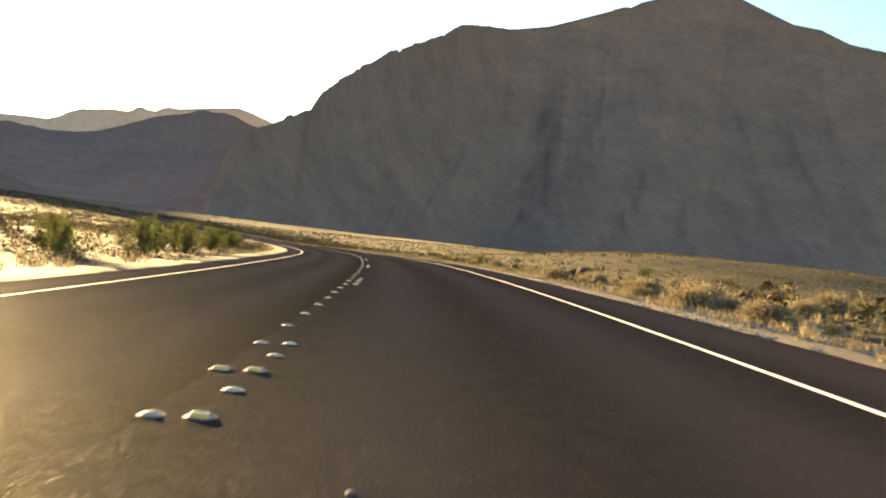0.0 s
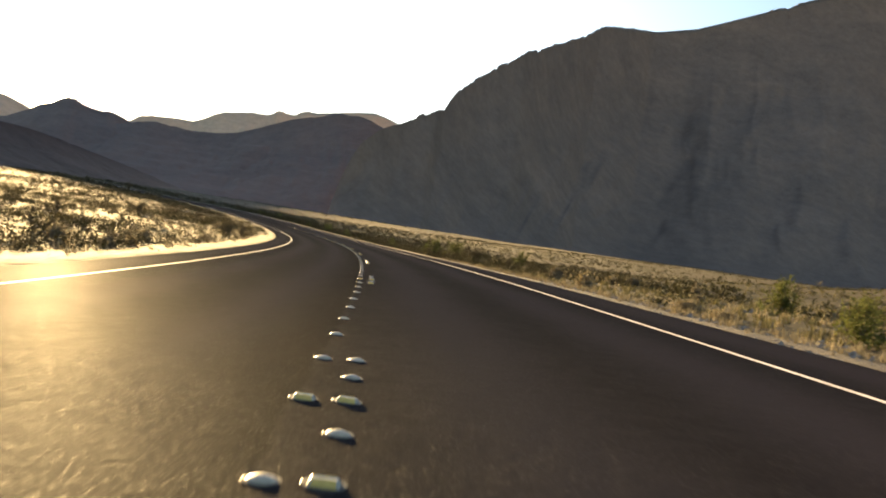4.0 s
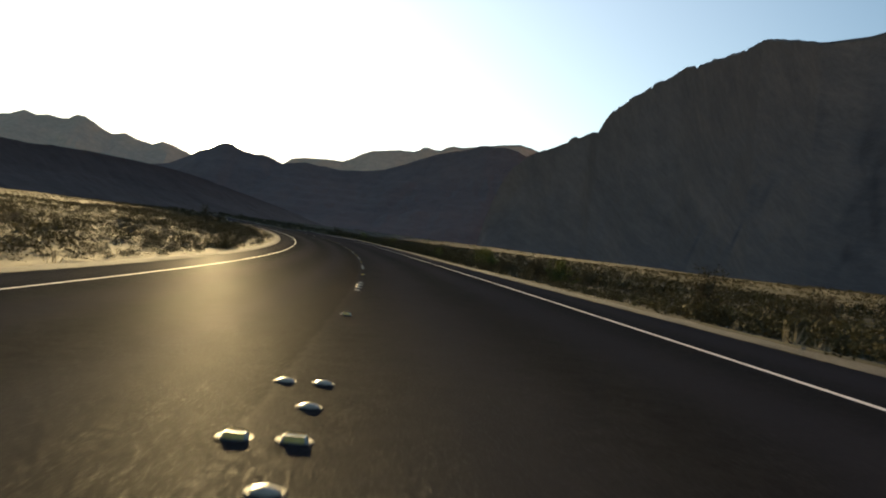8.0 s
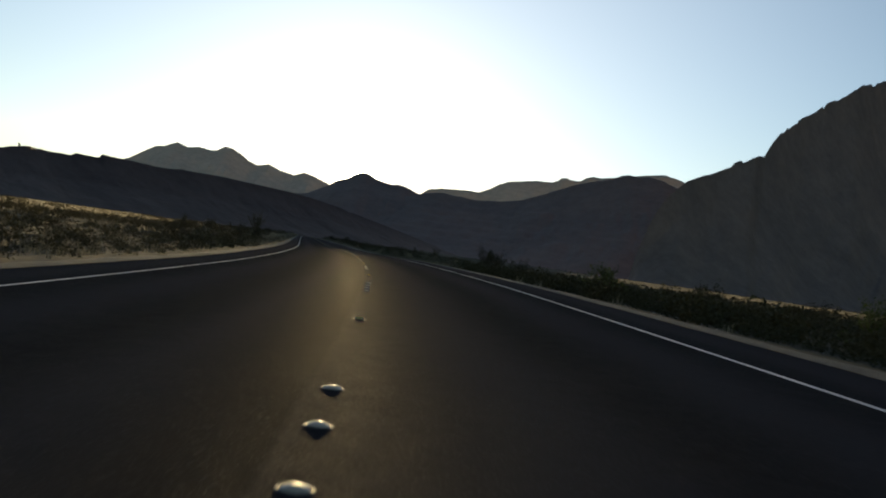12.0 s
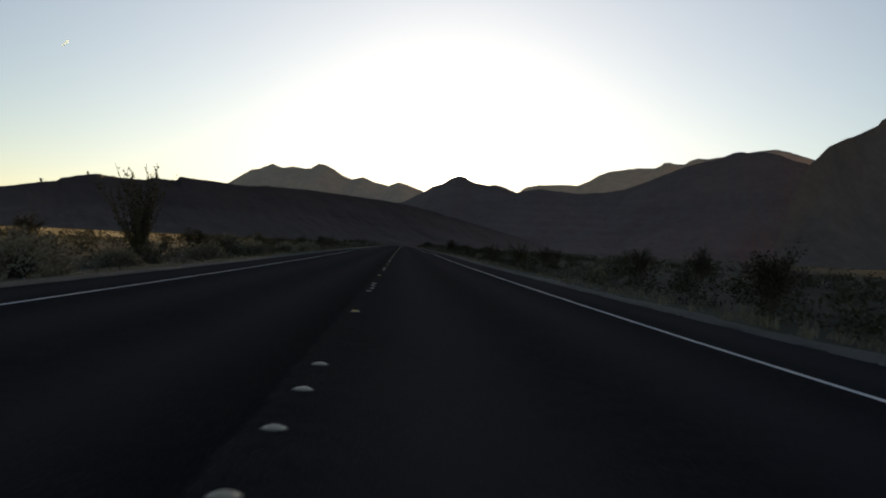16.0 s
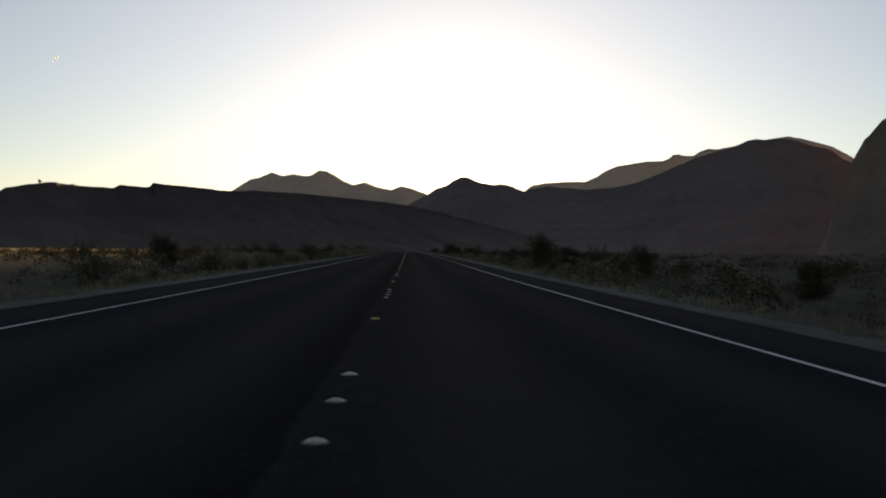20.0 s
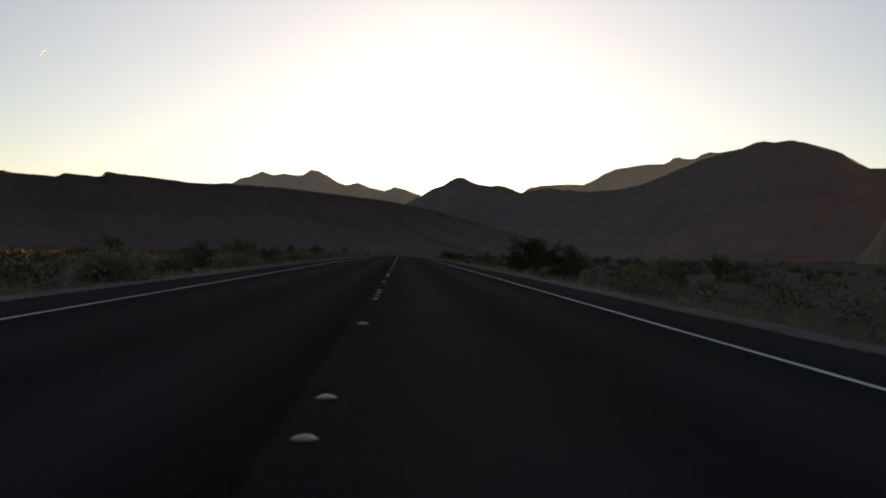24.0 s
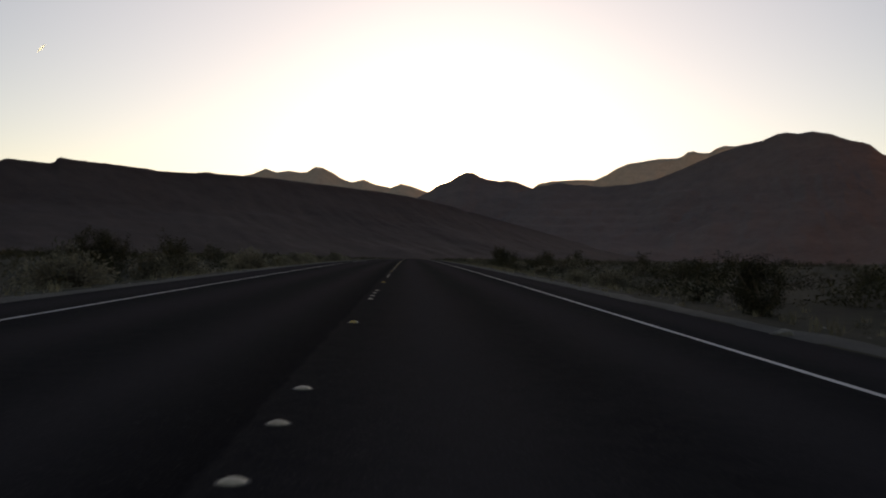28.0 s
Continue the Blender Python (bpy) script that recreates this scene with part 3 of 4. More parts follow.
# ---- a short vapour trail in the sky, lit by the low sun ----
def mat_vapour():
    m = bpy.data.materials.new("vapour")
    m.use_nodes = True
    nt = m.node_tree
    nt.nodes.clear()
    out = nt.nodes.new("ShaderNodeOutputMaterial")
    mix = nt.nodes.new("ShaderNodeMixShader")
    veil = nt.nodes.new("ShaderNodeTexNoise")
    veil.inputs["Scale"].default_value = 0.08
    veil.inputs["Detail"].default_value = 5.0
    thin = nt.nodes.new("ShaderNodeMapRange")
    thin.inputs["To Min"].default_value, thin.inputs["To Max"].default_value = 0.7, 1.0
    for k, kind in enumerate(("ShaderNodeBsdfDiffuse", "ShaderNodeBsdfTranslucent")):
        b = nt.nodes.new(kind)
        b.inputs["Color"].default_value = (0.74, 0.86, 0.96, 1)
        nt.links.new(b.outputs[0], mix.inputs[1 + k])
    tc = nt.nodes.new("ShaderNodeTexCoord")
    nt.links.new(tc.outputs["Object"], veil.inputs["Vector"])
    nt.links.new(veil.outputs[0], thin.inputs["Value"])
    nt.links.new(thin.outputs[0], mix.inputs["Fac"])
    nt.links.new(mix.outputs[0], out.inputs["Surface"])
    return m


def vapour_trail(az, el, far, origin, length, radius):
    """A ragged spindle of ice cloud, thin at both ends, far off in direction az, el."""
    d = Vector((-math.sin(az) * math.cos(el), math.cos(az) * math.cos(el), math.sin(el)))
    side = Vector((math.cos(az), math.sin(az), 0))
    axis = (0.63 * side + 0.77 * side.cross(d)).normalized()
    u, w = axis.cross(d).normalized(), d
    rng = random.Random(77)
    verts, n, m = [], 22, 9
    for i in range(n):
        f = i / (n - 1)
        r = radius * (0.12 + 0.88 * math.sin(math.pi * min(1, 0.06 + 0.9 * f)) ** 0.8) * rng.uniform(0.75, 1.2)
        for k in range(m):
            a = 2 * math.pi * k / m
            q = axis * (length * (f - 0.5)) + (u * math.cos(a) + w * math.sin(a)) * r * rng.uniform(0.85, 1.15)
            verts.append(tuple(q))
    faces = [(i * m + k, i * m + (k + 1) % m, (i + 1) * m + (k + 1) % m, (i + 1) * m + k) for i in range(n - 1) for k in range(m)]
    faces += [tuple(range(m))[::-1], tuple(range((n - 1) * m, n * m))]
    ob = mesh_ob("vapour_trail", verts, faces, mat_vapour(), smooth=True)
    ob.location = Vector(origin) + d * far
    return tagged(ob, "short white vapour trail high in the evening sky", "vapour trail", kind="structure")


vapour_trail(radians(58.45), radians(12.08), 4850, (-187.7, 439.9, 0.5), 52, 4.4)

# ---- raised pavement markers along the centre line ----
def lathe(profile, n=14):
    bm = bmesh.new()
    rings = [[bm.verts.new((r * math.cos(2 * math.pi * k / n), r * math.sin(2 * math.pi * k / n), z)) for k in range(n)] for r, z in profile]
    for a, b in zip(rings[:-1], rings[1:]):
        for k in range(n):
            bm.faces.new((a[k], a[(k + 1) % n], b[(k + 1) % n], b[k]))
    bm.faces.new(rings[-1])
    return bm


def make_dome_marker():
    e = new("ceramic_marker")
    part("dome", lathe([(0.051, 0.0), (0.0505, 0.0035), (0.045, 0.0075), (0.035, 0.0115), (0.023, 0.0155), (0.012, 0.018), (0.004, 0.0187)]), CERAMIC, e, smooth=True)
    part("adhesive_pad", lathe([(0.066, 0.0), (0.062, 0.003)], 11), GLUE, e, "dark bitumen adhesive")
    return tagged(e, "worn cream ceramic dome marker glued to the asphalt", "road marker", "raised markers along the centre line")


def make_reflector():
    e = new("reflective_marker")
    bm = bmesh.new()
    # wedge-sided block: narrow top, sloping faces to both traffic directions
    b = [bm.verts.new(v) for v in ((-0.052, -0.052, 0), (0.052, -0.052, 0), (0.052, 0.052, 0), (-0.052, 0.052, 0))]
    t = [bm.verts.new(v) for v in ((-0.043, -0.016, 0.020), (0.043, -0.016, 0.020), (0.043, 0.016, 0.020), (-0.043, 0.016, 0.020))]
    for k in range(4):
        bm.faces.new((b[k], b[(k + 1) % 4], t[(k + 1) % 4], t[k]))
    bm.faces.new(t)
    bmesh.ops.bevel(bm, geom=list(bm.edges), offset=0.003, segments=1, affect="EDGES")
    body = part("body", bm, MARKER_BODY, e)
    for side in (-1, 1):
        bm = bmesh.new()
        q = [(-0.040, 0.049, 0.0035), (0.040, 0.049, 0.0035), (0.035, 0.0185, 0.0205), (-0.035, 0.0185, 0.0205)]
        front = [bm.verts.new((x * -side, y * side * 1.02, z + 0.0012)) for x, y, z in q]
        back = [bm.verts.new((x * -side, y * side * 0.95, z - 0.002)) for x, y, z in q]
        bm.faces.new(front)
        for k in range(4):
            bm.faces.new((front[k], back[k], back[(k + 1) % 4], front[(k + 1) % 4]))
        part("lens", bm, LENS, body, "amber reflector lens")
    part("adhesive_pad", lathe([(0.076, 0.0), (0.072, 0.003)], 11), GLUE, e, "dark bitumen adhesive")
    e.scale = (0.92, 0.92, 0.92)
    return tagged(e, "square two-way amber reflective marker glued to the asphalt", "road marker", "raised markers along the centre line")


CYCLE, PHASE = 12.192, -1.20
ZONE_END = 201.8          # where the no-passing rows end
marks = []
rng = random.Random(4)
n = -1
while PHASE + n * CYCLE < 800:
    ref = PHASE + n * CYCLE
    last = ref - 4.57
    if last < ZONE_END:
        for k in range(5):
            marks.append((last - 0.677 * (4 - k), 0.10, k in (0, 2)))
        for k in range(9):
            if last - 2.709 + 1.3547 * k <= ZONE_END:
                marks.append((last - 2.709 + 1.3547 * k, -0.105, k == 1))
        if last + CYCLE > ZONE_END:
            marks.append((ref, 0.0, True))
    else:
        for k in range(4):
            marks.append((last - (0.914 if last < 390 else 1.0) * k + (0.1 if last < 285 else 0.0), 0.0, False))
        marks.append((ref - (0.4 if 265 < ref < 330 else 0.0), 0.0, True))
    n += 1
dome0, refl0 = make_dome_marker(), make_reflector()
used_d = used_r = 0
for s, l, is_ref in marks:
    if s < -6:
        continue
    l += rng.uniform(-0.012, 0.012)
    x, y = road_xy(s, l)
    m = Matrix.Translation((float(x), float(y), float(road_z(s, l)) + 0.001)) @ Euler((0, 0, float(along(HEAD, s)) + rng.uniform(-0.06, 0.06))).to_matrix().to_4x4()
    src = refl0 if is_ref else dome0
    first = (used_r if is_ref else used_d) == 0
    if first:
        src.matrix_basis = m
    else:
        copy_thing(src, m)
    if is_ref:
        used_r += 1
    else:
        used_d += 1


# ---- plants ----
def tube(verts, faces, pts, r0, r1, sides=4):
    base = len(verts)
    n = len(pts)
    for i, p in enumerate(pts):
        r = r0 + (r1 - r0) * i / (n - 1)
        d = Vector(pts[min(i + 1, n - 1)]) - Vector(pts[max(i - 1, 0)])
        d.normalize()
        a = d.orthogonal().normalized()
        b = d.cross(a)
        for k in range(sides):
            q = Vector(p) + (a * math.cos(2 * math.pi * k / sides) + b * math.sin(2 * math.pi * k / sides)) * r
            verts.append(tuple(q))
    for i in range(n - 1):
        for k in range(sides):
            faces.append((base + i * sides + k, base + i * sides + (k + 1) % sides, base + (i + 1) * sides + (k + 1) % sides, base + (i + 1) * sides + k))


def leaf_quad(verts, faces, p, size, rg, up=0.4):
    d = Vector((rg.gauss(0, 1), rg.gauss(0, 1), rg.gauss(up, 0.8))).normalized()
    a = d.orthogonal().normalized()
    a.rotate(Matrix.Rotation(rg.uniform(0, 6.28), 3, d))
    w = a * size * 0.36
    tip = Vector(p) + d * size
    b = len(verts)
    verts.extend([tuple(Vector(p)), tuple(Vector(p) + d * size * 0.5 + w), tuple(tip), tuple(Vector(p) + d * size * 0.5 - w)])
    faces.append((b, b + 1, b + 2, b + 3))


def stem_path(rg, length, lean, az, bend=0.25, n=5):
    pts = [(0, 0, 0)]
    d = Vector((math.cos(az) * math.sin(lean), math.sin(az) * math.sin(lean), math.cos(lean)))
    p = Vector((rg.uniform(-0.05, 0.05), rg.uniform(-0.05, 0.05), -0.03))
    pts = [tuple(p)]
    for _ in range(n):
        p = p + d * (length / n)
        d = (d + Vector((rg.gauss(0, bend), rg.gauss(0, bend), rg.gauss(0.03, bend * 0.6))) * 0.5).normalized()
        pts.append(tuple(p))
    return pts


def make_shrub(name, seed, height, spread, stems, leaves, leaf, leaf_mat, label, category, leaf_from=0.3, stem_r=0.012, twigs=2):
    """Many-stemmed desert shrub: stems fan out of the ground, twigs and leaves on their upper parts."""
    rg = random.Random(seed)
    sv, sf, lv, lf = [], [], [], []
    for i in range(stems):
        lean = abs(rg.gauss(0, 1)) * spread
        lean = min(lean, 1.25)
        ln = height * rg.uniform(0.7, 1.08) * (1 - 0.18 * lean)
        pts = stem_path(rg, ln, lean, rg.uniform(0, 6.283), 0.22)
        tube(sv, sf, pts, stem_r, stem_r * 0.35, 3)
        paths = [pts]
        for _ in range(twigs):
            k = rg.randint(2, 4)
            o = Vector(pts[k])
            tl = ln * rg.uniform(0.25, 0.45)
            d = (Vector(pts[k]) - Vector(pts[k - 1])).normalized() + Vector((rg.gauss(0, 0.6), rg.gauss(0, 0.6), rg.gauss(0.1, 0.4)))
            d.normalize()
            tw = [tuple(o), tuple(o + d * tl * 0.5), tuple(o + d * tl + Vector((rg.gauss(0, 0.04), rg.gauss(0, 0.04), 0)))]
            tube(sv, sf, tw, stem_r * 0.5, stem_r * 0.2, 3)
            paths.append(tw)
        per = leaves // stems
        for _ in range(per):
            path = rg.choice(paths)
            u = rg.uniform(leaf_from if path is pts else 0.15, 1.0) * (len(path) - 1)
            k = min(int(u), len(path) - 2)
            p = Vector(path[k]).lerp(Vector(path[k + 1]), u - k)
            p += Vector((rg.gauss(0, 1), rg.gauss(0, 1), rg.gauss(0, 1))) * leaf * 0.9
            p.z = max(p.z, 0.02)
            leaf_quad(lv, lf, p, leaf * rg.uniform(0.6, 1.3), rg)
    e = new(name)
    mesh_ob("branchwork", sv, sf, BARK, e)
    mesh_ob("foliage", lv, lf, leaf_mat, e)
    return tagged(e, label, category)


def place(src, s, l, scale, rot, sink=0.0, tilt=0.0):
    x, y = road_xy(s, l)
    z = float(ground_z(s, l)) - sink
    c = copy_thing(src, Matrix.Translation((float(x), float(y), z)) @ Euler((tilt, 0, rot)).to_matrix().to_4x4())
    c.scale = (scale, scale, scale * (0.9 + 0.2 * ((rot * 7) % 1)))
    return c


CREOSOTE = [make_shrub("creosote_bush", 10 + k, 1.35, 0.55, 24, 2300, 0.052, LEAF_CREOSOTE, "dark olive many-stemmed creosote bush on sandy ground", "shrub", 0.35) for k in range(3)]
SAGE = [make_shrub("sage_bush", 30 + k, 0.62, 0.75, 26, 900, 0.065, LEAF_GREY, "low rounded grey-green sage bush on sandy ground", "shrub", 0.25, 0.008) for k in range(3)]
GREEN = [make_shrub("green_bush", 50 + k, 1.5, 0.62, 26, 2800, 0.07, LEAF_GREEN, "lush yellow-green desert bush beside the road", "shrub", 0.2, 0.014) for k in range(2)]
STRAW = [make_shrub("straw_bush", 70 + k, 0.55, 0.6, 30, 620, 0.10, LEAF_STRAW, "dry straw-coloured bush beside the road", "shrub", 0.15, 0.006, 1) for k in range(3)]
for proto in CREOSOTE + SAGE + GREEN + STRAW:
    proto["group"] = "roadside desert shrubs"


def make_mound(seed, radius, height, material, label):
    """Rounded desert bush: hundreds of fine stems fan out from the root to a domed, ragged outline, with small leaves near the tips."""
    rg = np.random.RandomState(seed)
    n = 1100
    az, k = rg.uniform(0, 6.283, n), np.arccos(rg.uniform(0.02, 1.0, n))
    lobe = 1 + 0.22 * np.sin(az * 3 + seed) * np.sin(k) + 0.12 * np.sin(az * 5 + 2 * seed)
    reach = lobe * rg.uniform(0.72, 1.04, n)
    d = np.stack([np.cos(az) * np.sin(k) * radius, np.sin(az) * np.sin(k) * radius, np.cos(k) * height + 0.04], -1)
    tip, foot = d * reach[:, None], d * 0.25 * rg.uniform(0.3, 1, n)[:, None]
    side = np.cross(d, rg.normal(0, 1, (n, 3)))
    side /= np.linalg.norm(side, axis=1, keepdims=True)
    twig = np.stack([foot - side * 0.006, foot + side * 0.006, tip], 1).reshape(-1, 3)
    e = new("rounded_bush")
    mesh_ob("branchwork", twig, np.arange(len(twig)).reshape(-1, 3), BARK, e)
    m = 2600
    pick = rg.randint(0, n, m)
    c = tip[pick] * rg.uniform(0.70, 1.03, m)[:, None] + rg.normal(0, 0.03, (m, 3))
    c[:, 2] = np.maximum(c[:, 2], 0.015)
    t = d[pick] / np.linalg.norm(d[pick], axis=1, keepdims=True) + rg.normal(0, 0.6, (m, 3))
    t /= np.linalg.norm(t, axis=1, keepdims=True)
    b = np.cross(t, rg.normal(0, 1, (m, 3)))
    b /= np.linalg.norm(b, axis=1, keepdims=True)
    q = rg.uniform(0.02, 0.05, (m, 1))
    leaf = np.stack([c - b * q * 0.45, c + b * q * 0.45, c + t * q * 1.7], 1).reshape(-1, 3)
    mesh_ob("foliage", leaf, np.arange(len(leaf)).reshape(-1, 3), material, e)
    return tagged(e, label, "shrub", "roadside desert shrubs")


MOUND = [make_mound(5 + k, 0.75, 0.62, LEAF_BUFF, "pale buff rounded desert bush with fine twigs") for k in range(3)]
GOLD = [make_mound(9 + k, 0.62, 0.5, LEAF_STRAW, "golden dry rounded bush beside the gravel") for k in range(2)]


def hide_proto(protos, spots):
    """The first built of each kind stands at its own place along the road."""
    for p, (s, l) in zip(protos, spots):
        x, y = road_xy(s, l)
        p.matrix_basis = Matrix.Translation((float(x), float(y), float(ground_z(s, l))))


hide_proto(CREOSOTE, [(455, 9.5), (470, -11.0), (520, 8.6)])
hide_proto(SAGE, [(66, 8.2), (86, 7.4), (430, -8.4)])
hide_proto(GREEN, [(168, 9.5), (40, -9.5)])
hide_proto(STRAW, [(24, 9.5), (70, 8.8), (95, 9.2)])
hide_proto(MOUND, [(405, -8.3), (411, -9.4), (417, -8.0)])
hide_proto(GOLD, [(20.5, 8.6), (23.5, 8.0)])

rng = random.Random(12)
# right-hand side, sunny part: straw and sage, a few green bushes
for _ in range(42):
    s = rng.uniform(6, 150)
    place(rng.choice(STRAW if rng.random() < 0.6 else SAGE), s, EDGE_R + (rng.uniform(8.5, 16) if 26 < s < 64 else rng.uniform(1.6, 12)), rng.uniform(0.55, 1.1), rng.uniform(0, 6.28), 0.02)
for s, l, k in ((75.5, 8.6, 0.42), (84, 9.8, 0.5), (112, 8.2, 0.62), (114, 9.4, 0.55), (122, 12, 0.8), (96, 17, 0.8), (62, 22, 0.9), (35, 24, 0.8)):
    place(rng.choice(GREEN), s, l, k, rng.uniform(0, 6.28), 0.03)
# right-hand side, dense green scrub along the bend
for _ in range(62):
    s = rng.uniform(140, 345)
    place(rng.choice(GREEN + CREOSOTE + CREOSOTE), s, EDGE_R + 2.0 + abs(rng.gauss(0, 4.5)), rng.uniform(0.45, 1.05), rng.uniform(0, 6.28), 0.05)
# inside of the bend
for s, l, k in ((26, -9.0, 0.8), (31, -11, 1.0), (36, -9.2, 1.0), (44, -9.0, 1.05), (49, -10.5, 1.1), (55, -9.3, 1.0), (61, -10.2, 1.1), (68, -9.4, 1.0), (74, -11, 1.1), (82, -10, 0.9), (93, -11.5, 0.9)):
    place(GREEN[int(s) % 2], s, l, k, rng.uniform(0, 6.28), 0.03)
for _ in range(48):
    s = rng.uniform(85, 345)
    place(rng.choice(SAGE + CREOSOTE + STRAW), s, EDGE_L - rng.uniform(2.2, 15), rng.uniform(0.5, 1.0), rng.uniform(0, 6.28), 0.03)
# both sides of the straight
for side in (1, -1):
    edge = EDGE_R if side > 0 else EDGE_L
    for _ in range(105):
        s = rng.uniform(345, 790)
        a = 1.7 + abs(rng.gauss(0, 6.0))
        kind = CREOSOTE if rng.random() < 0.45 else SAGE if rng.random() < 0.7 else STRAW
        big = rng.uniform(0.65, 1.35) if kind is CREOSOTE else rng.uniform(0.8, 1.6)
        if kind is CREOSOTE:
            a = max(a, 3.0)
        place(rng.choice(kind), s, edge + side * a, big, rng.uniform(0, 6.28), 0.04)


# pale rounded bushes in a loose row beside the straight
for _ in range(64):
    s = rng.uniform(400, 800)
    place(rng.choice(MOUND), s, EDGE_L - 1.6 - abs(rng.gauss(0, 1.7)), rng.uniform(0.6, 1.5), rng.uniform(0, 6.28), 0.03)
for _ in range(30):
    s = rng.uniform(470, 800)
    place(rng.choice(MOUND), s, EDGE_R + 2.2 + abs(rng.gauss(0, 2.8)), rng.uniform(0.5, 1.1), rng.uniform(0, 6.28), 0.03)
# golden bushes on the sunny verge
for _ in range(34):
    s = rng.uniform(12, 120)
    place(rng.choice(GOLD), s, EDGE_R + 2.0 + abs(rng.gauss(0, 2.2)), rng.uniform(0.4, 1.05), rng.uniform(0, 6.28), 0.03)


def make_tree(seed, height, label):
    """Small desert tree: short forked trunk, limbs, and a ragged crown of leaf sprays."""
    rg = random.Random(seed)
    tv, tf, cv, cf = [], [], [], []
    limbs = []
    for i in range(4):
        az = i * 1.57 + rg.uniform(-0.5, 0.5)
        pts = stem_path(rg, height * rg.uniform(0.5, 0.7), rg.uniform(0.2, 0.55), az, 0.3, 6)
        tube(tv, tf, pts, height * 0.028, height * 0.010, 6)
        for _ in range(9):
            k = rg.randint(1, 6)
            d = Vector((rg.gauss(0, 1), rg.gauss(0, 1), rg.gauss(0.25, 0.6))).normalized()
            ln = height * rg.uniform(0.2, 0.42)
            o = Vector(pts[k])
            b = [tuple(o), tuple(o + d * ln * 0.5 + Vector((0, 0, 0.05))), tuple(o + d * ln)]
            tube(tv, tf, b, height * 0.009, height * 0.003, 4)
            limbs.append(b)
    for b in limbs:
        for _ in range(330):
            u = rg.uniform(0.2, 1.1)
            p = Vector(b[0]).lerp(Vector(b[2]), u) + Vector((rg.gauss(0, 1), rg.gauss(0, 1), rg.gauss(0, 0.8))) * height * 0.06
            leaf_quad(cv, cf, p, height * 0.023 * rg.uniform(0.6, 1.4), rg, 0.0)
    e = new("desert_tree")
    mesh_ob("trunk", tv, tf, BARK, e)
    mesh_ob("crown", cv, cf, LEAF_CREOSOTE, e)
    return tagged(e, label, "tree", "desert trees")


TREES = [make_tree(90, 2.9, "small dark-green desert tree with a ragged crown by the road"), make_tree(91, 2.6, "bushy desert tree with low forked limbs by the road")]
for (s, l), p in zip(((546, 9.6), (634.5, 7.7)), TREES):
    x, y = road_xy(s, l)
    p.matrix_basis = Matrix.Translation((float(x), float(y), float(ground_z(s, l)) - 0.05))
for s, l, k, r in ((549, 12.0, 0.8, 1.0), (628.5, 8.6, 0.72, 2.2), (655, 9.6, 0.8, 4.0), (663, 13.0, 0.85, 5.0), (526, 11.0, 0.6, 0.4), (511, 11.4, 0.55, 3.0), (452, -14, 0.7, 2.0), (536, -13, 0.75, 1.2), (699, 6.9, 0.5, 0.7), (705, 8.0, 0.55, 1.9), (722, -13, 0.8, 2.9), (768, 10, 0.8, 1.1)):
    place(TREES[int(s) % 2], s, l, k, r, 0.05)
mesa_tree = copy_thing(TREES[0], pose(-749.8, 774.0, 52.3, 0, 0, 40))
mesa_tree.scale = (1.1, 1.1, 1.1)
mesa_tree["label"] = "lone small tree on the rim of the mesa"
mesa_tree2 = copy_thing(TREES[1], pose(-712, 712, 39.7, 0, 0, 130))
mesa_tree2.scale = (1.1, 1.1, 1.3)
mesa_tree2["label"] = "lone small tree on the rim of the mesa"


def make_ocotillo():
    """Tall shrub of many upright wands, leafy and dense below, bare tips above."""
    rg = random.Random(77)
    e = new("ocotillo")
    leaf_v, leaf_f = [], []
    for i in range(40):
        pts = stem_path(rg, rg.uniform(3.1, 4.7), min(0.55, abs(rg.gauss(0.20, 0.13))), i * 0.6283 + rg.uniform(-0.2, 0.2), 0.12, 8)
        sv, sf = [], []
        tube(sv, sf, pts, 0.026, 0.007, 5)
        mesh_ob("wand", sv, sf, BARK, e)
        for _ in range(150):
            u = rg.uniform(0.02, 0.98) ** 1.5 * 8
            k = min(int(u), 7)
            p = Vector(pts[k]).lerp(Vector(pts[k + 1]), u - k) + Vector((rg.gauss(0, 0.1), rg.gauss(0, 0.1), rg.gauss(0, 0.1))) * (1.2 - u / 8)
            leaf_quad(leaf_v, leaf_f, p, rg.uniform(0.05, 0.12), rg)
    mesh_ob("foliage", leaf_v, leaf_f, LEAF_CREOSOTE, e)
    x, y = road_xy(427, -10.4)
    e.matrix_basis = pose(float(x), float(y), float(ground_z(427, -10.4)))
    e.scale = (1.1, 1.1, 0.88)
    return tagged(e, "tall spiky ocotillo with wispy wand tips", "shrub")


make_ocotillo()


for s, l, k in ((414, -9.4, 1.7), (421, -8.2, 1.2), (513, -8.6, 1.5), (650, -12.5, 1.9), (657, -11.9, 1.9), (715, -11.6, 2.0), (753, -15, 2.2), (454, -12.1, 1.9), (440, -9.4, 1.7), (446, -10.5, 1.5), (670, -10.5, 1.6), (724, 8.6, 1.6), (729, 9.2, 1.5), (734, 9.8, 1.6)):
    place(SAGE[int(s) % 3], s, l, k, s % 6.28, 0.04)


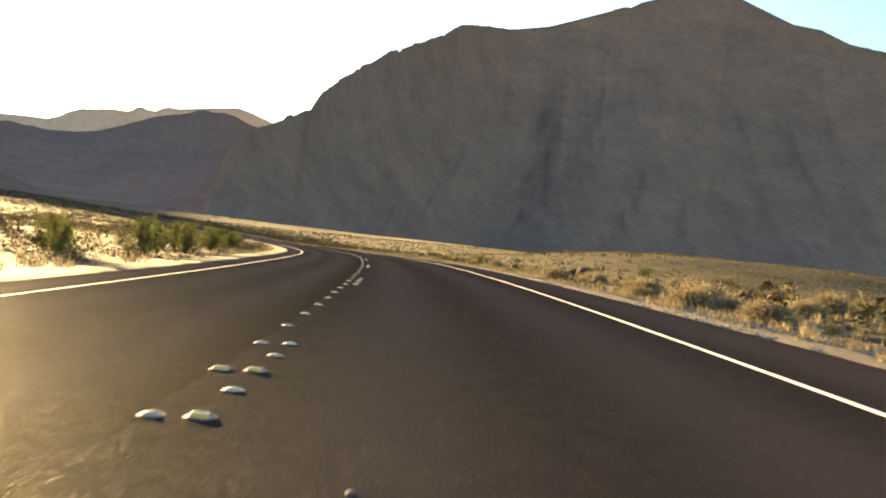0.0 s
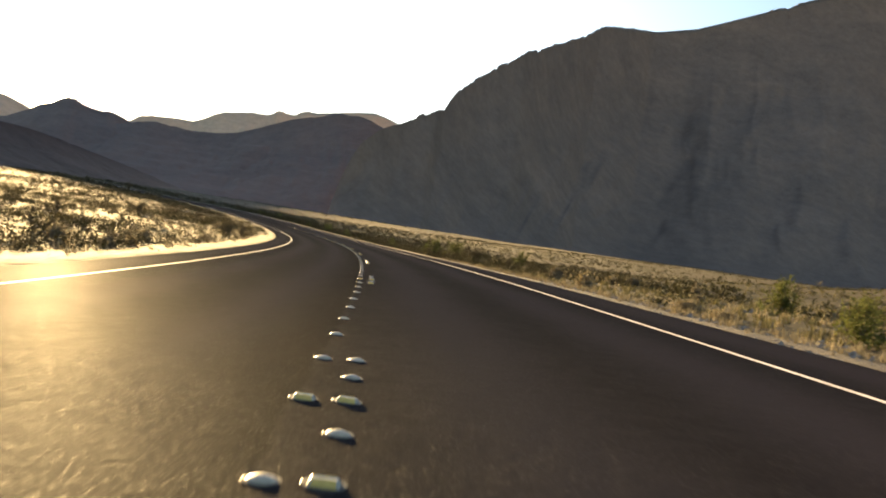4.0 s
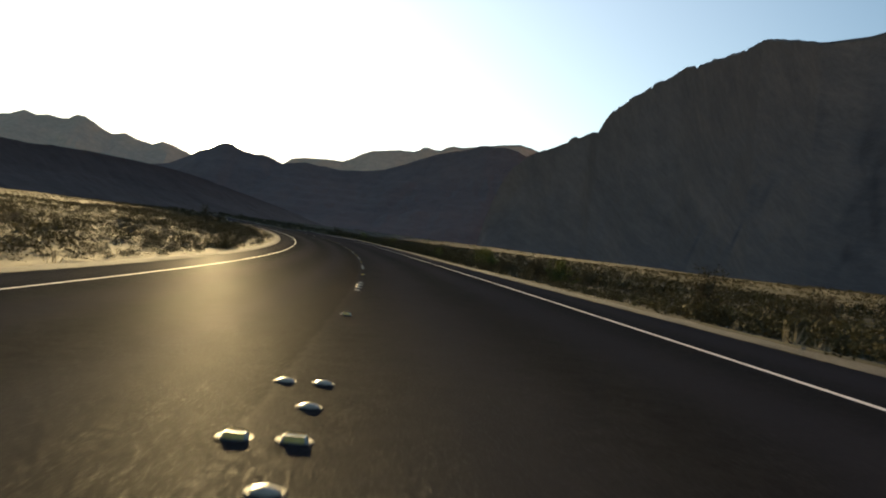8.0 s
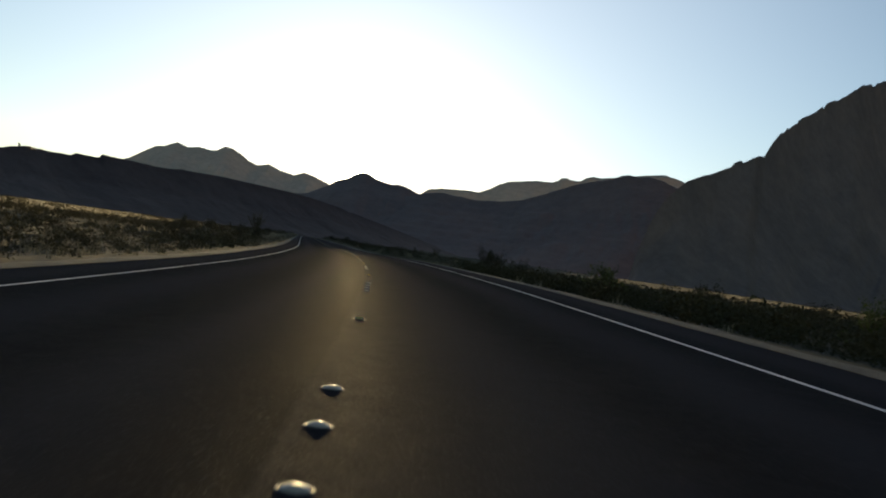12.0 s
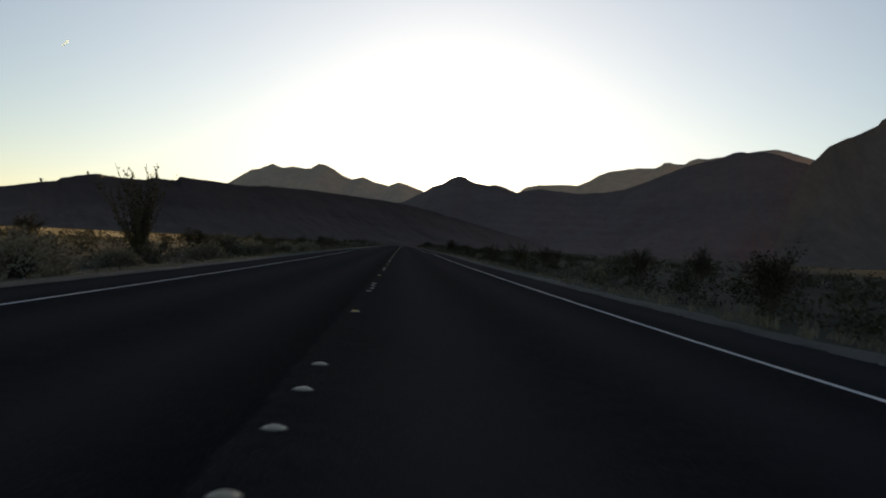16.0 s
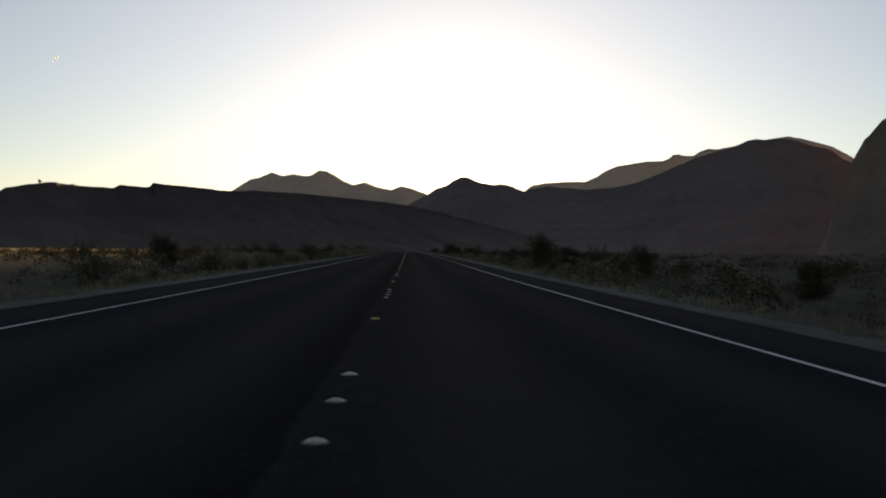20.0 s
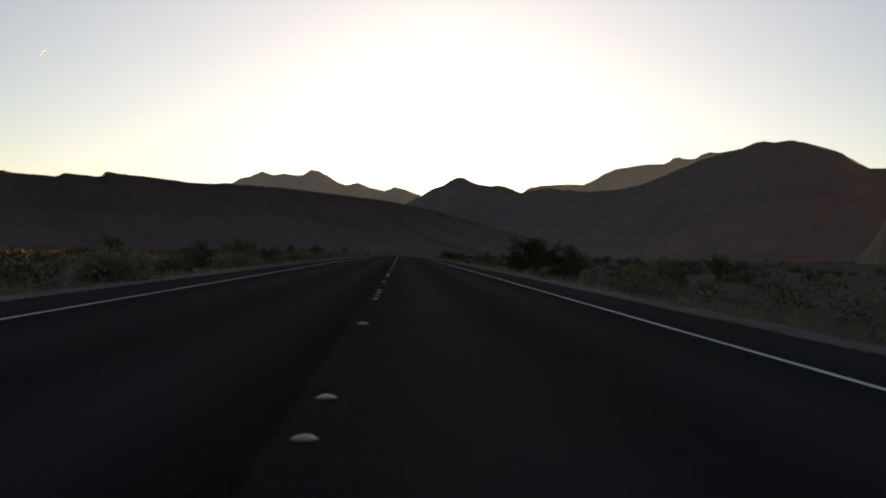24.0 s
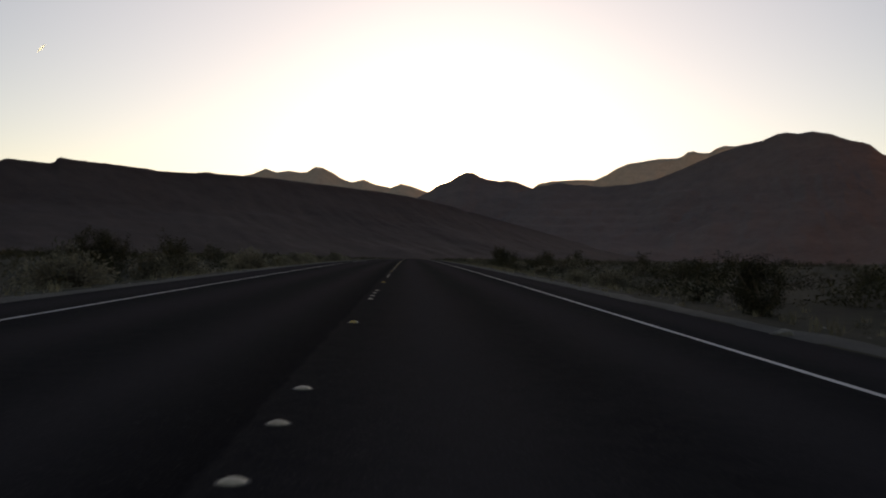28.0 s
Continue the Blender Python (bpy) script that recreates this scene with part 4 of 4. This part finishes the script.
# ---- boulders on the sunny verge ----
def make_boulder(seed, size, squash=0.7, material=BOULDER):
    rg = random.Random(seed)
    bm = bmesh.new()
    bmesh.ops.create_icosphere(bm, subdivisions=3, radius=1.0)
    cuts = [(Vector((rg.gauss(0, 1), rg.gauss(0, 1), rg.gauss(0, 0.7))).normalized(), rg.uniform(0.62, 0.9)) for _ in range(9)]
    off = Vector((seed * 3.1, seed * 1.7, 0))
    for v in bm.verts:
        p = v.co.copy()
        for nrm, d in cuts:
            h = p.dot(nrm) - d
            if h > 0:
                p -= nrm * h * 0.92
        p *= 1 + 0.10 * noise.noise(p * 2.2 + off) + 0.05 * noise.noise(p * 6 + off)
        v.co = Vector((p.x, p.y * 0.8, p.z * squash)) * size
    me = bpy.data.meshes.new("boulder")
    bm.to_mesh(me)
    bm.free()
    me.materials.append(material)
    return me


ROCKS = [make_boulder(k, 1.0, 0.6 + 0.12 * k) for k in range(4)]
for k, (x, y, size, rz, label) in enumerate((
        (7.4, 57.4, 0.36, 10, "pointed dark brown boulder in dry grass"), (9.0, 48.7, 0.48, 60, "dark brown boulder in dry grass"),
        (9.8, 48.2, 0.50, 120, "low dark brown boulder in dry grass"), (10.2, 46.8, 0.57, 200, "broad dark reddish boulder in dry grass"), (10.9, 45.6, 0.42, 250, "dark brown boulder in dry grass"),
        (9.3, 44.6, 0.15, 20, "small reddish stone beside the gravel"), (10.7, 27.6, 0.42, 80, "flat dark reddish boulder in dry grass"), (11.6, 27.0, 0.34, 300, "dark brown boulder in dry grass"),
        (9.6, 30.5, 0.16, 130, "small reddish stone beside the gravel"), (8.2, 66, 0.22, 40, "small reddish stone beside the gravel"))):
    ob = new("boulder", ROCKS[k % 4])
    s, l = y + 0.5, x + 0.001 * y * y
    ob.matrix_basis = pose(x, y, float(ground_z(s, l)) + size * 0.28, 0, 8 * (k % 3) - 8, rz)
    ob.scale = (size, size, size * (1.25 if k == 0 else 1.0))
    tagged(ob, label, "boulder", "boulders along the verge")


for x, y, s, l, size, label in ((0.83, 2.70, 2.7, 0.84, 0.022, "chip of pale stone lying on the asphalt"), (-305.3, 608.8, None, None, 0.16, "flat grey stone lying on the gravel verge")):
    ob = new("stone", make_boulder(6, 1.0, 0.7, PEBBLE))
    if s is None:
        k = int(np.argmin((RX - x) ** 2 + (RY - y) ** 2))
        s, l = float(STA[k]), float((x - RX[k]) * math.cos(HEAD[k]) + (y - RY[k]) * math.sin(HEAD[k]))
        z = float(ground_z(s, l))
    else:
        z = float(road_z(s, l))
    ob.matrix_basis = pose(x, y, z + size * 0.25, 0, 0, 35)
    ob.scale = (size, size * 0.9, size * 0.6)
    tagged(ob, label, "stone")


# ---- uncountable cover ----
def scatter_points(count, seed, s_range, a_range, power, sides=(1, -1)):
    r = np.random.RandomState(seed)
    s = r.uniform(*s_range, count)
    a = a_range[0] + (a_range[1] - a_range[0]) * r.uniform(0, 1, count) ** power
    side = r.choice(sides, count)
    l = np.where(side > 0, EDGE_R + a, EDGE_L - a)
    x, y = road_xy(s, l)
    return r, s, l, np.stack([x, y, ground_z(s, l)], -1)


def blades(name, count, seed, s_range, a_range, power, height, per, material, label, sides=(1, -1), thin=0.02, patch=None):
    r, s, l, p = scatter_points(count, seed, s_range, a_range, power, sides)
    if patch is not None:
        keep = fbm(p[:, 0] / patch, p[:, 1] / patch, 2, seed) > -0.02
        p = p[keep]
    n = len(p)
    h = height * r.uniform(0.5, 1.3, n)
    base = np.repeat(p, per, 0) + np.concatenate([r.normal(0, 1, (n * per, 2)) * np.repeat(h, per)[:, None] * 0.28, np.zeros((n * per, 1))], 1)
    hh = np.repeat(h, per) * r.uniform(0.55, 1.2, n * per)
    az = r.uniform(0, 6.283, n * per)
    lean = np.abs(r.normal(0, 0.45, n * per))
    tip = base + np.stack([np.cos(az) * np.sin(lean), np.sin(az) * np.sin(lean), np.cos(lean)], -1) * hh[:, None]
    w = np.stack([-np.sin(az + 0.7), np.cos(az + 0.7), np.zeros(n * per)], -1) * (thin * (0.6 + hh))[:, None]
    base[:, 2] -= 0.02
    v = np.stack([base - w, base + w, tip], 1).reshape(-1, 3)
    f = np.arange(len(v)).reshape(-1, 3)
    ob = mesh_ob(name, v, f, material)
    return tagged(ob, label, "grass", kind="stuff")


def clumps(name, count, seed, s_range, a_range, power, size, per, material, label, sides=(1, -1), leaf=0.24):
    r, s, l, p = scatter_points(count, seed, s_range, a_range, power, sides)
    if size > 0.3:                    # the boulders lie clear of the brush
        p = p[~((s > 26) & (s < 64) & (l > 5) & (l < 13))]
    n, per, leaf = len(p), int(per * 1.7), leaf * 0.72
    # uneven growth: thick and tall in patches, thin between them
    grow = 0.62 + 0.95 * sstep(-0.12, 0.22, fbm(p[:, 0] / 11.0, p[:, 1] / 11.0, 3, seed + 3))
    sz = np.minimum(size * grow * r.uniform(0.4, 1.15, n), 0.95)
    d = r.normal(0, 1, (n, per, 3))
    d /= np.linalg.norm(d, axis=2, keepdims=True)
    d *= r.uniform(0.35, 1.0, (n, per, 1))
    d[:, :, 2] = np.abs(d[:, :, 2]) * 0.9
    c = p[:, None] + d * sz[:, None, None] + np.array([0, 0, 0.02])
    t = r.normal(0, 1, (n, per, 3))
    t /= np.linalg.norm(t, axis=2, keepdims=True)
    b = np.cross(t, r.normal(0, 1, (n, per, 3)))
    b /= np.linalg.norm(b, axis=2, keepdims=True)
    q = np.minimum(leaf * sz, 0.085 if leaf < 0.15 else 0.16)[:, None, None] * r.uniform(0.6, 1.4, (n, per, 1))
    v = np.stack([c - t * q, c + b * q * 0.7, c + t * q], 2).reshape(-1, 3)
    f = np.arange(len(v)).reshape(-1, 3)
    ob = mesh_ob(name, v, f, material)
    return tagged(ob, label, "scrub", kind="stuff")


def pebbles(name, count, seed, s_range, a_range, power, size, label, sides=(1, -1)):
    r, s, l, p = scatter_points(count, seed, s_range, a_range, power, sides)
    n = len(p)
    sz = size * r.uniform(0.35, 1.6, n) ** 1.4
    unit = np.array([(1, 0, 0), (0, 1, 0), (-1, 0, 0), (0, -1, 0), (0, 0, 0.75), (0, 0, -0.5)], float)
    v = (p[:, None] + unit[None] * sz[:, None, None] * r.uniform(0.6, 1.3, (n, 6, 1))).reshape(-1, 3)
    tri = np.array([(0, 1, 4), (1, 2, 4), (2, 3, 4), (3, 0, 4), (1, 0, 5), (2, 1, 5), (3, 2, 5), (0, 3, 5)])
    f = (np.arange(n)[:, None, None] * 6 + tri[None]).reshape(-1, 3)
    ob = mesh_ob(name, v, f, PEBBLE)
    return tagged(ob, label, "stones", kind="stuff")


blades("dry_grass", 2600, 101, (-10, 150), (0.8, 26), 1.2, 0.19, 18, LEAF_STRAW, "golden dry grass tufts on the sunny verge", (1,), 0.018, 4.0)
blades("dry_grass", 2600, 102, (-10, 360), (1.0, 60), 1.5, 0.28, 10, LEAF_STRAW, "patches of dry yellow grass on the desert floor", (1, -1), 0.02, 9.0)
blades("dry_grass", 2600, 103, (340, 800), (0.9, 30), 1.6, 0.22, 9, LEAF_STRAW, "sparse dry grass beside the road", (1, -1), 0.018)
clumps("scrub", 2600, 104, (-40, 400), (5, 240), 1.3, 0.62, 26, LEAF_OLIVE, "low olive scrub scattered over the desert flat", (1,))
clumps("scrub", 1500, 105, (-40, 400), (6, 200), 1.3, 0.6, 26, LEAF_GREY, "low grey scrub scattered over the desert flat", (1, -1))
clumps("scrub", 3200, 106, (330, 1300), (5, 200), 1.4, 0.75, 26, LEAF_CREOSOTE, "low dark scrub scattered over the desert flat", (1, -1))
clumps("scrub", 1200, 107, (330, 1300), (4, 160), 1.4, 0.55, 24, LEAF_GREY, "low grey scrub scattered over the desert flat", (1, -1))
clumps("scrub", 900, 108, (20, 360), (4, 120), 1.3, 0.7, 26, LEAF_CREOSOTE, "low dark scrub scattered over the desert flat", (-1,))
pebbles("loose_stones", 6500, 110, (-10, 800), (-0.05, 6), 1.6, 0.028, "loose stones on the gravel verge")
pebbles("loose_stones", 900, 111, (0, 130), (0.8, 14), 1.0, 0.07, "loose stones in the dry grass", (1,))
clumps("scrub", 1300, 112, (135, 350), (1.3, 9), 1.5, 0.48, 100, LEAF_OLIVE, "dense olive brush beside the gravel verge", (1,), leaf=0.12)
clumps("scrub", 800, 113, (135, 350), (1.6, 14), 1.3, 0.6, 110, LEAF_CREOSOTE, "dense dark brush beside the gravel verge", (1,), leaf=0.11)
clumps("scrub", 1100, 114, (60, 350), (2.4, 40), 1.4, 0.6, 90, LEAF_CREOSOTE, "dark brush on the inside of the bend", (-1,), leaf=0.12)
clumps("scrub", 700, 115, (60, 350), (2.0, 25), 1.3, 0.42, 51, LEAF_GREY, "grey brush on the inside of the bend", (-1,), leaf=0.17)
clumps("scrub", 1700, 116, (345, 820), (2.6, 34), 1.2, 0.85, 110, LEAF_CREOSOTE, "dense dark brush along the straight road", (1, -1), leaf=0.11)
clumps("scrub", 1000, 117, (345, 820), (1.8, 20), 1.3, 0.6, 90, LEAF_GREY, "grey brush along the straight road", (1, -1), leaf=0.12)
blades("dry_grass", 2200, 118, (40, 360), (1.3, 22), 1.4, 0.26, 9, LEAF_STRAW, "dry grass on the inside of the bend", (-1,), 0.018, 7.0)
clumps("scrub", 500, 119, (-20, 110), (2.6, 30), 1.3, 0.5, 51, LEAF_OLIVE, "olive brush on the inside of the bend", (-1,), leaf=0.17)
blades("dry_grass", 1500, 120, (-20, 110), (1.4, 20), 1.3, 0.26, 9, LEAF_STRAW, "dry grass on the inside of the bend", (-1,), 0.018)
clumps("scrub", 1200, 121, (345, 820), (0.9, 4.5), 1.0, 0.3, 60, LEAF_GREY, "low grey brush at the edge of the gravel", (1, -1), leaf=0.14)
clumps("scrub", 420, 122, (345, 820), (2.0, 6), 1.0, 0.45, 90, LEAF_CREOSOTE, "low dark brush at the edge of the gravel", (1, -1), leaf=0.12)
blades("dry_grass", 2600, 123, (345, 800), (0.5, 3.5), 1.0, 0.2, 10, LEAF_STRAW, "dry grass at the edge of the gravel", (1, -1), 0.016)
blades("dry_grass", 1500, 124, (-10, 150), (0.35, 2.2), 1.0, 0.16, 10, LEAF_STRAW, "short dry grass at the edge of the gravel", (1,), 0.014)
blades("olive_grass", 24000, 125, (0, 230), (2.5, 115), 1.25, 0.2, 13, LEAF_GRASS, "low olive-green grass over the roadside rise", (1,), 0.032)
blades("dry_grass", 5000, 126, (0, 230), (3, 100), 1.3, 0.17, 12, LEAF_STRAW, "low dry grass over the roadside rise", (1,), 0.03, 11.0)
clumps("scrub", 2600, 127, (0, 230), (2, 100), 1.3, 0.24, 36, LEAF_OLIVE, "small olive tufts over the roadside rise", (1,), leaf=0.2)
pebbles("loose_stones", 9000, 134, (0, 150), (-0.02, 2.6), 1.5, 0.03, "grey gravel along the asphalt edge", (1,))
pebbles("loose_stones", 1100, 128, (5, 120), (0.4, 9), 1.2, 0.05, "grey stones strewn beside the gravel", (1,))
clumps("scrub", 1400, 129, (175, 350), (0.9, 14), 1.2, 0.38, 80, LEAF_OLIVE, "low olive brush on the inside of the bend", (-1,), leaf=0.13)
clumps("scrub", 1300, 130, (30, 180), (1.6, 24), 1.2, 0.36, 50, LEAF_OLIVE, "low olive brush on the inside of the bend", (-1,), leaf=0.17)
clumps("scrub", 1500, 131, (175, 350), (6, 70), 1.3, 0.55, 40, LEAF_CREOSOTE, "dark brush on the outside of the bend", (1,), leaf=0.18)
clumps("scrub", 6000, 132, (120, 430), (8, 240), 1.1, 0.6, 16, LEAF_OLIVE, "low olive scrub covering the flat below the mountain", (1,), leaf=0.34)
clumps("scrub", 6000, 133, (320, 900), (12, 245), 1.0, 0.75, 16, LEAF_CREOSOTE, "low dark scrub covering the flat below the mesa", (-1,), leaf=0.34)
clumps("scrub", 900, 135, (20, 200), (2.0, 40), 1.2, 0.32, 40, LEAF_BUFF, "low buff weeds on the inside of the bend", (-1,), leaf=0.16)
clumps("scrub", 1600, 136, (20, 350), (5.0, 70), 1.1, 0.45, 40, LEAF_OLIVE, "low olive weeds on the inside of the bend", (-1,), leaf=0.18)
clumps("scrub", 2600, 137, (190, 430), (3.0, 80), 1.2, 0.6, 46, LEAF_CREOSOTE, "dark brush on the inside of the bend", (-1,), leaf=0.16)
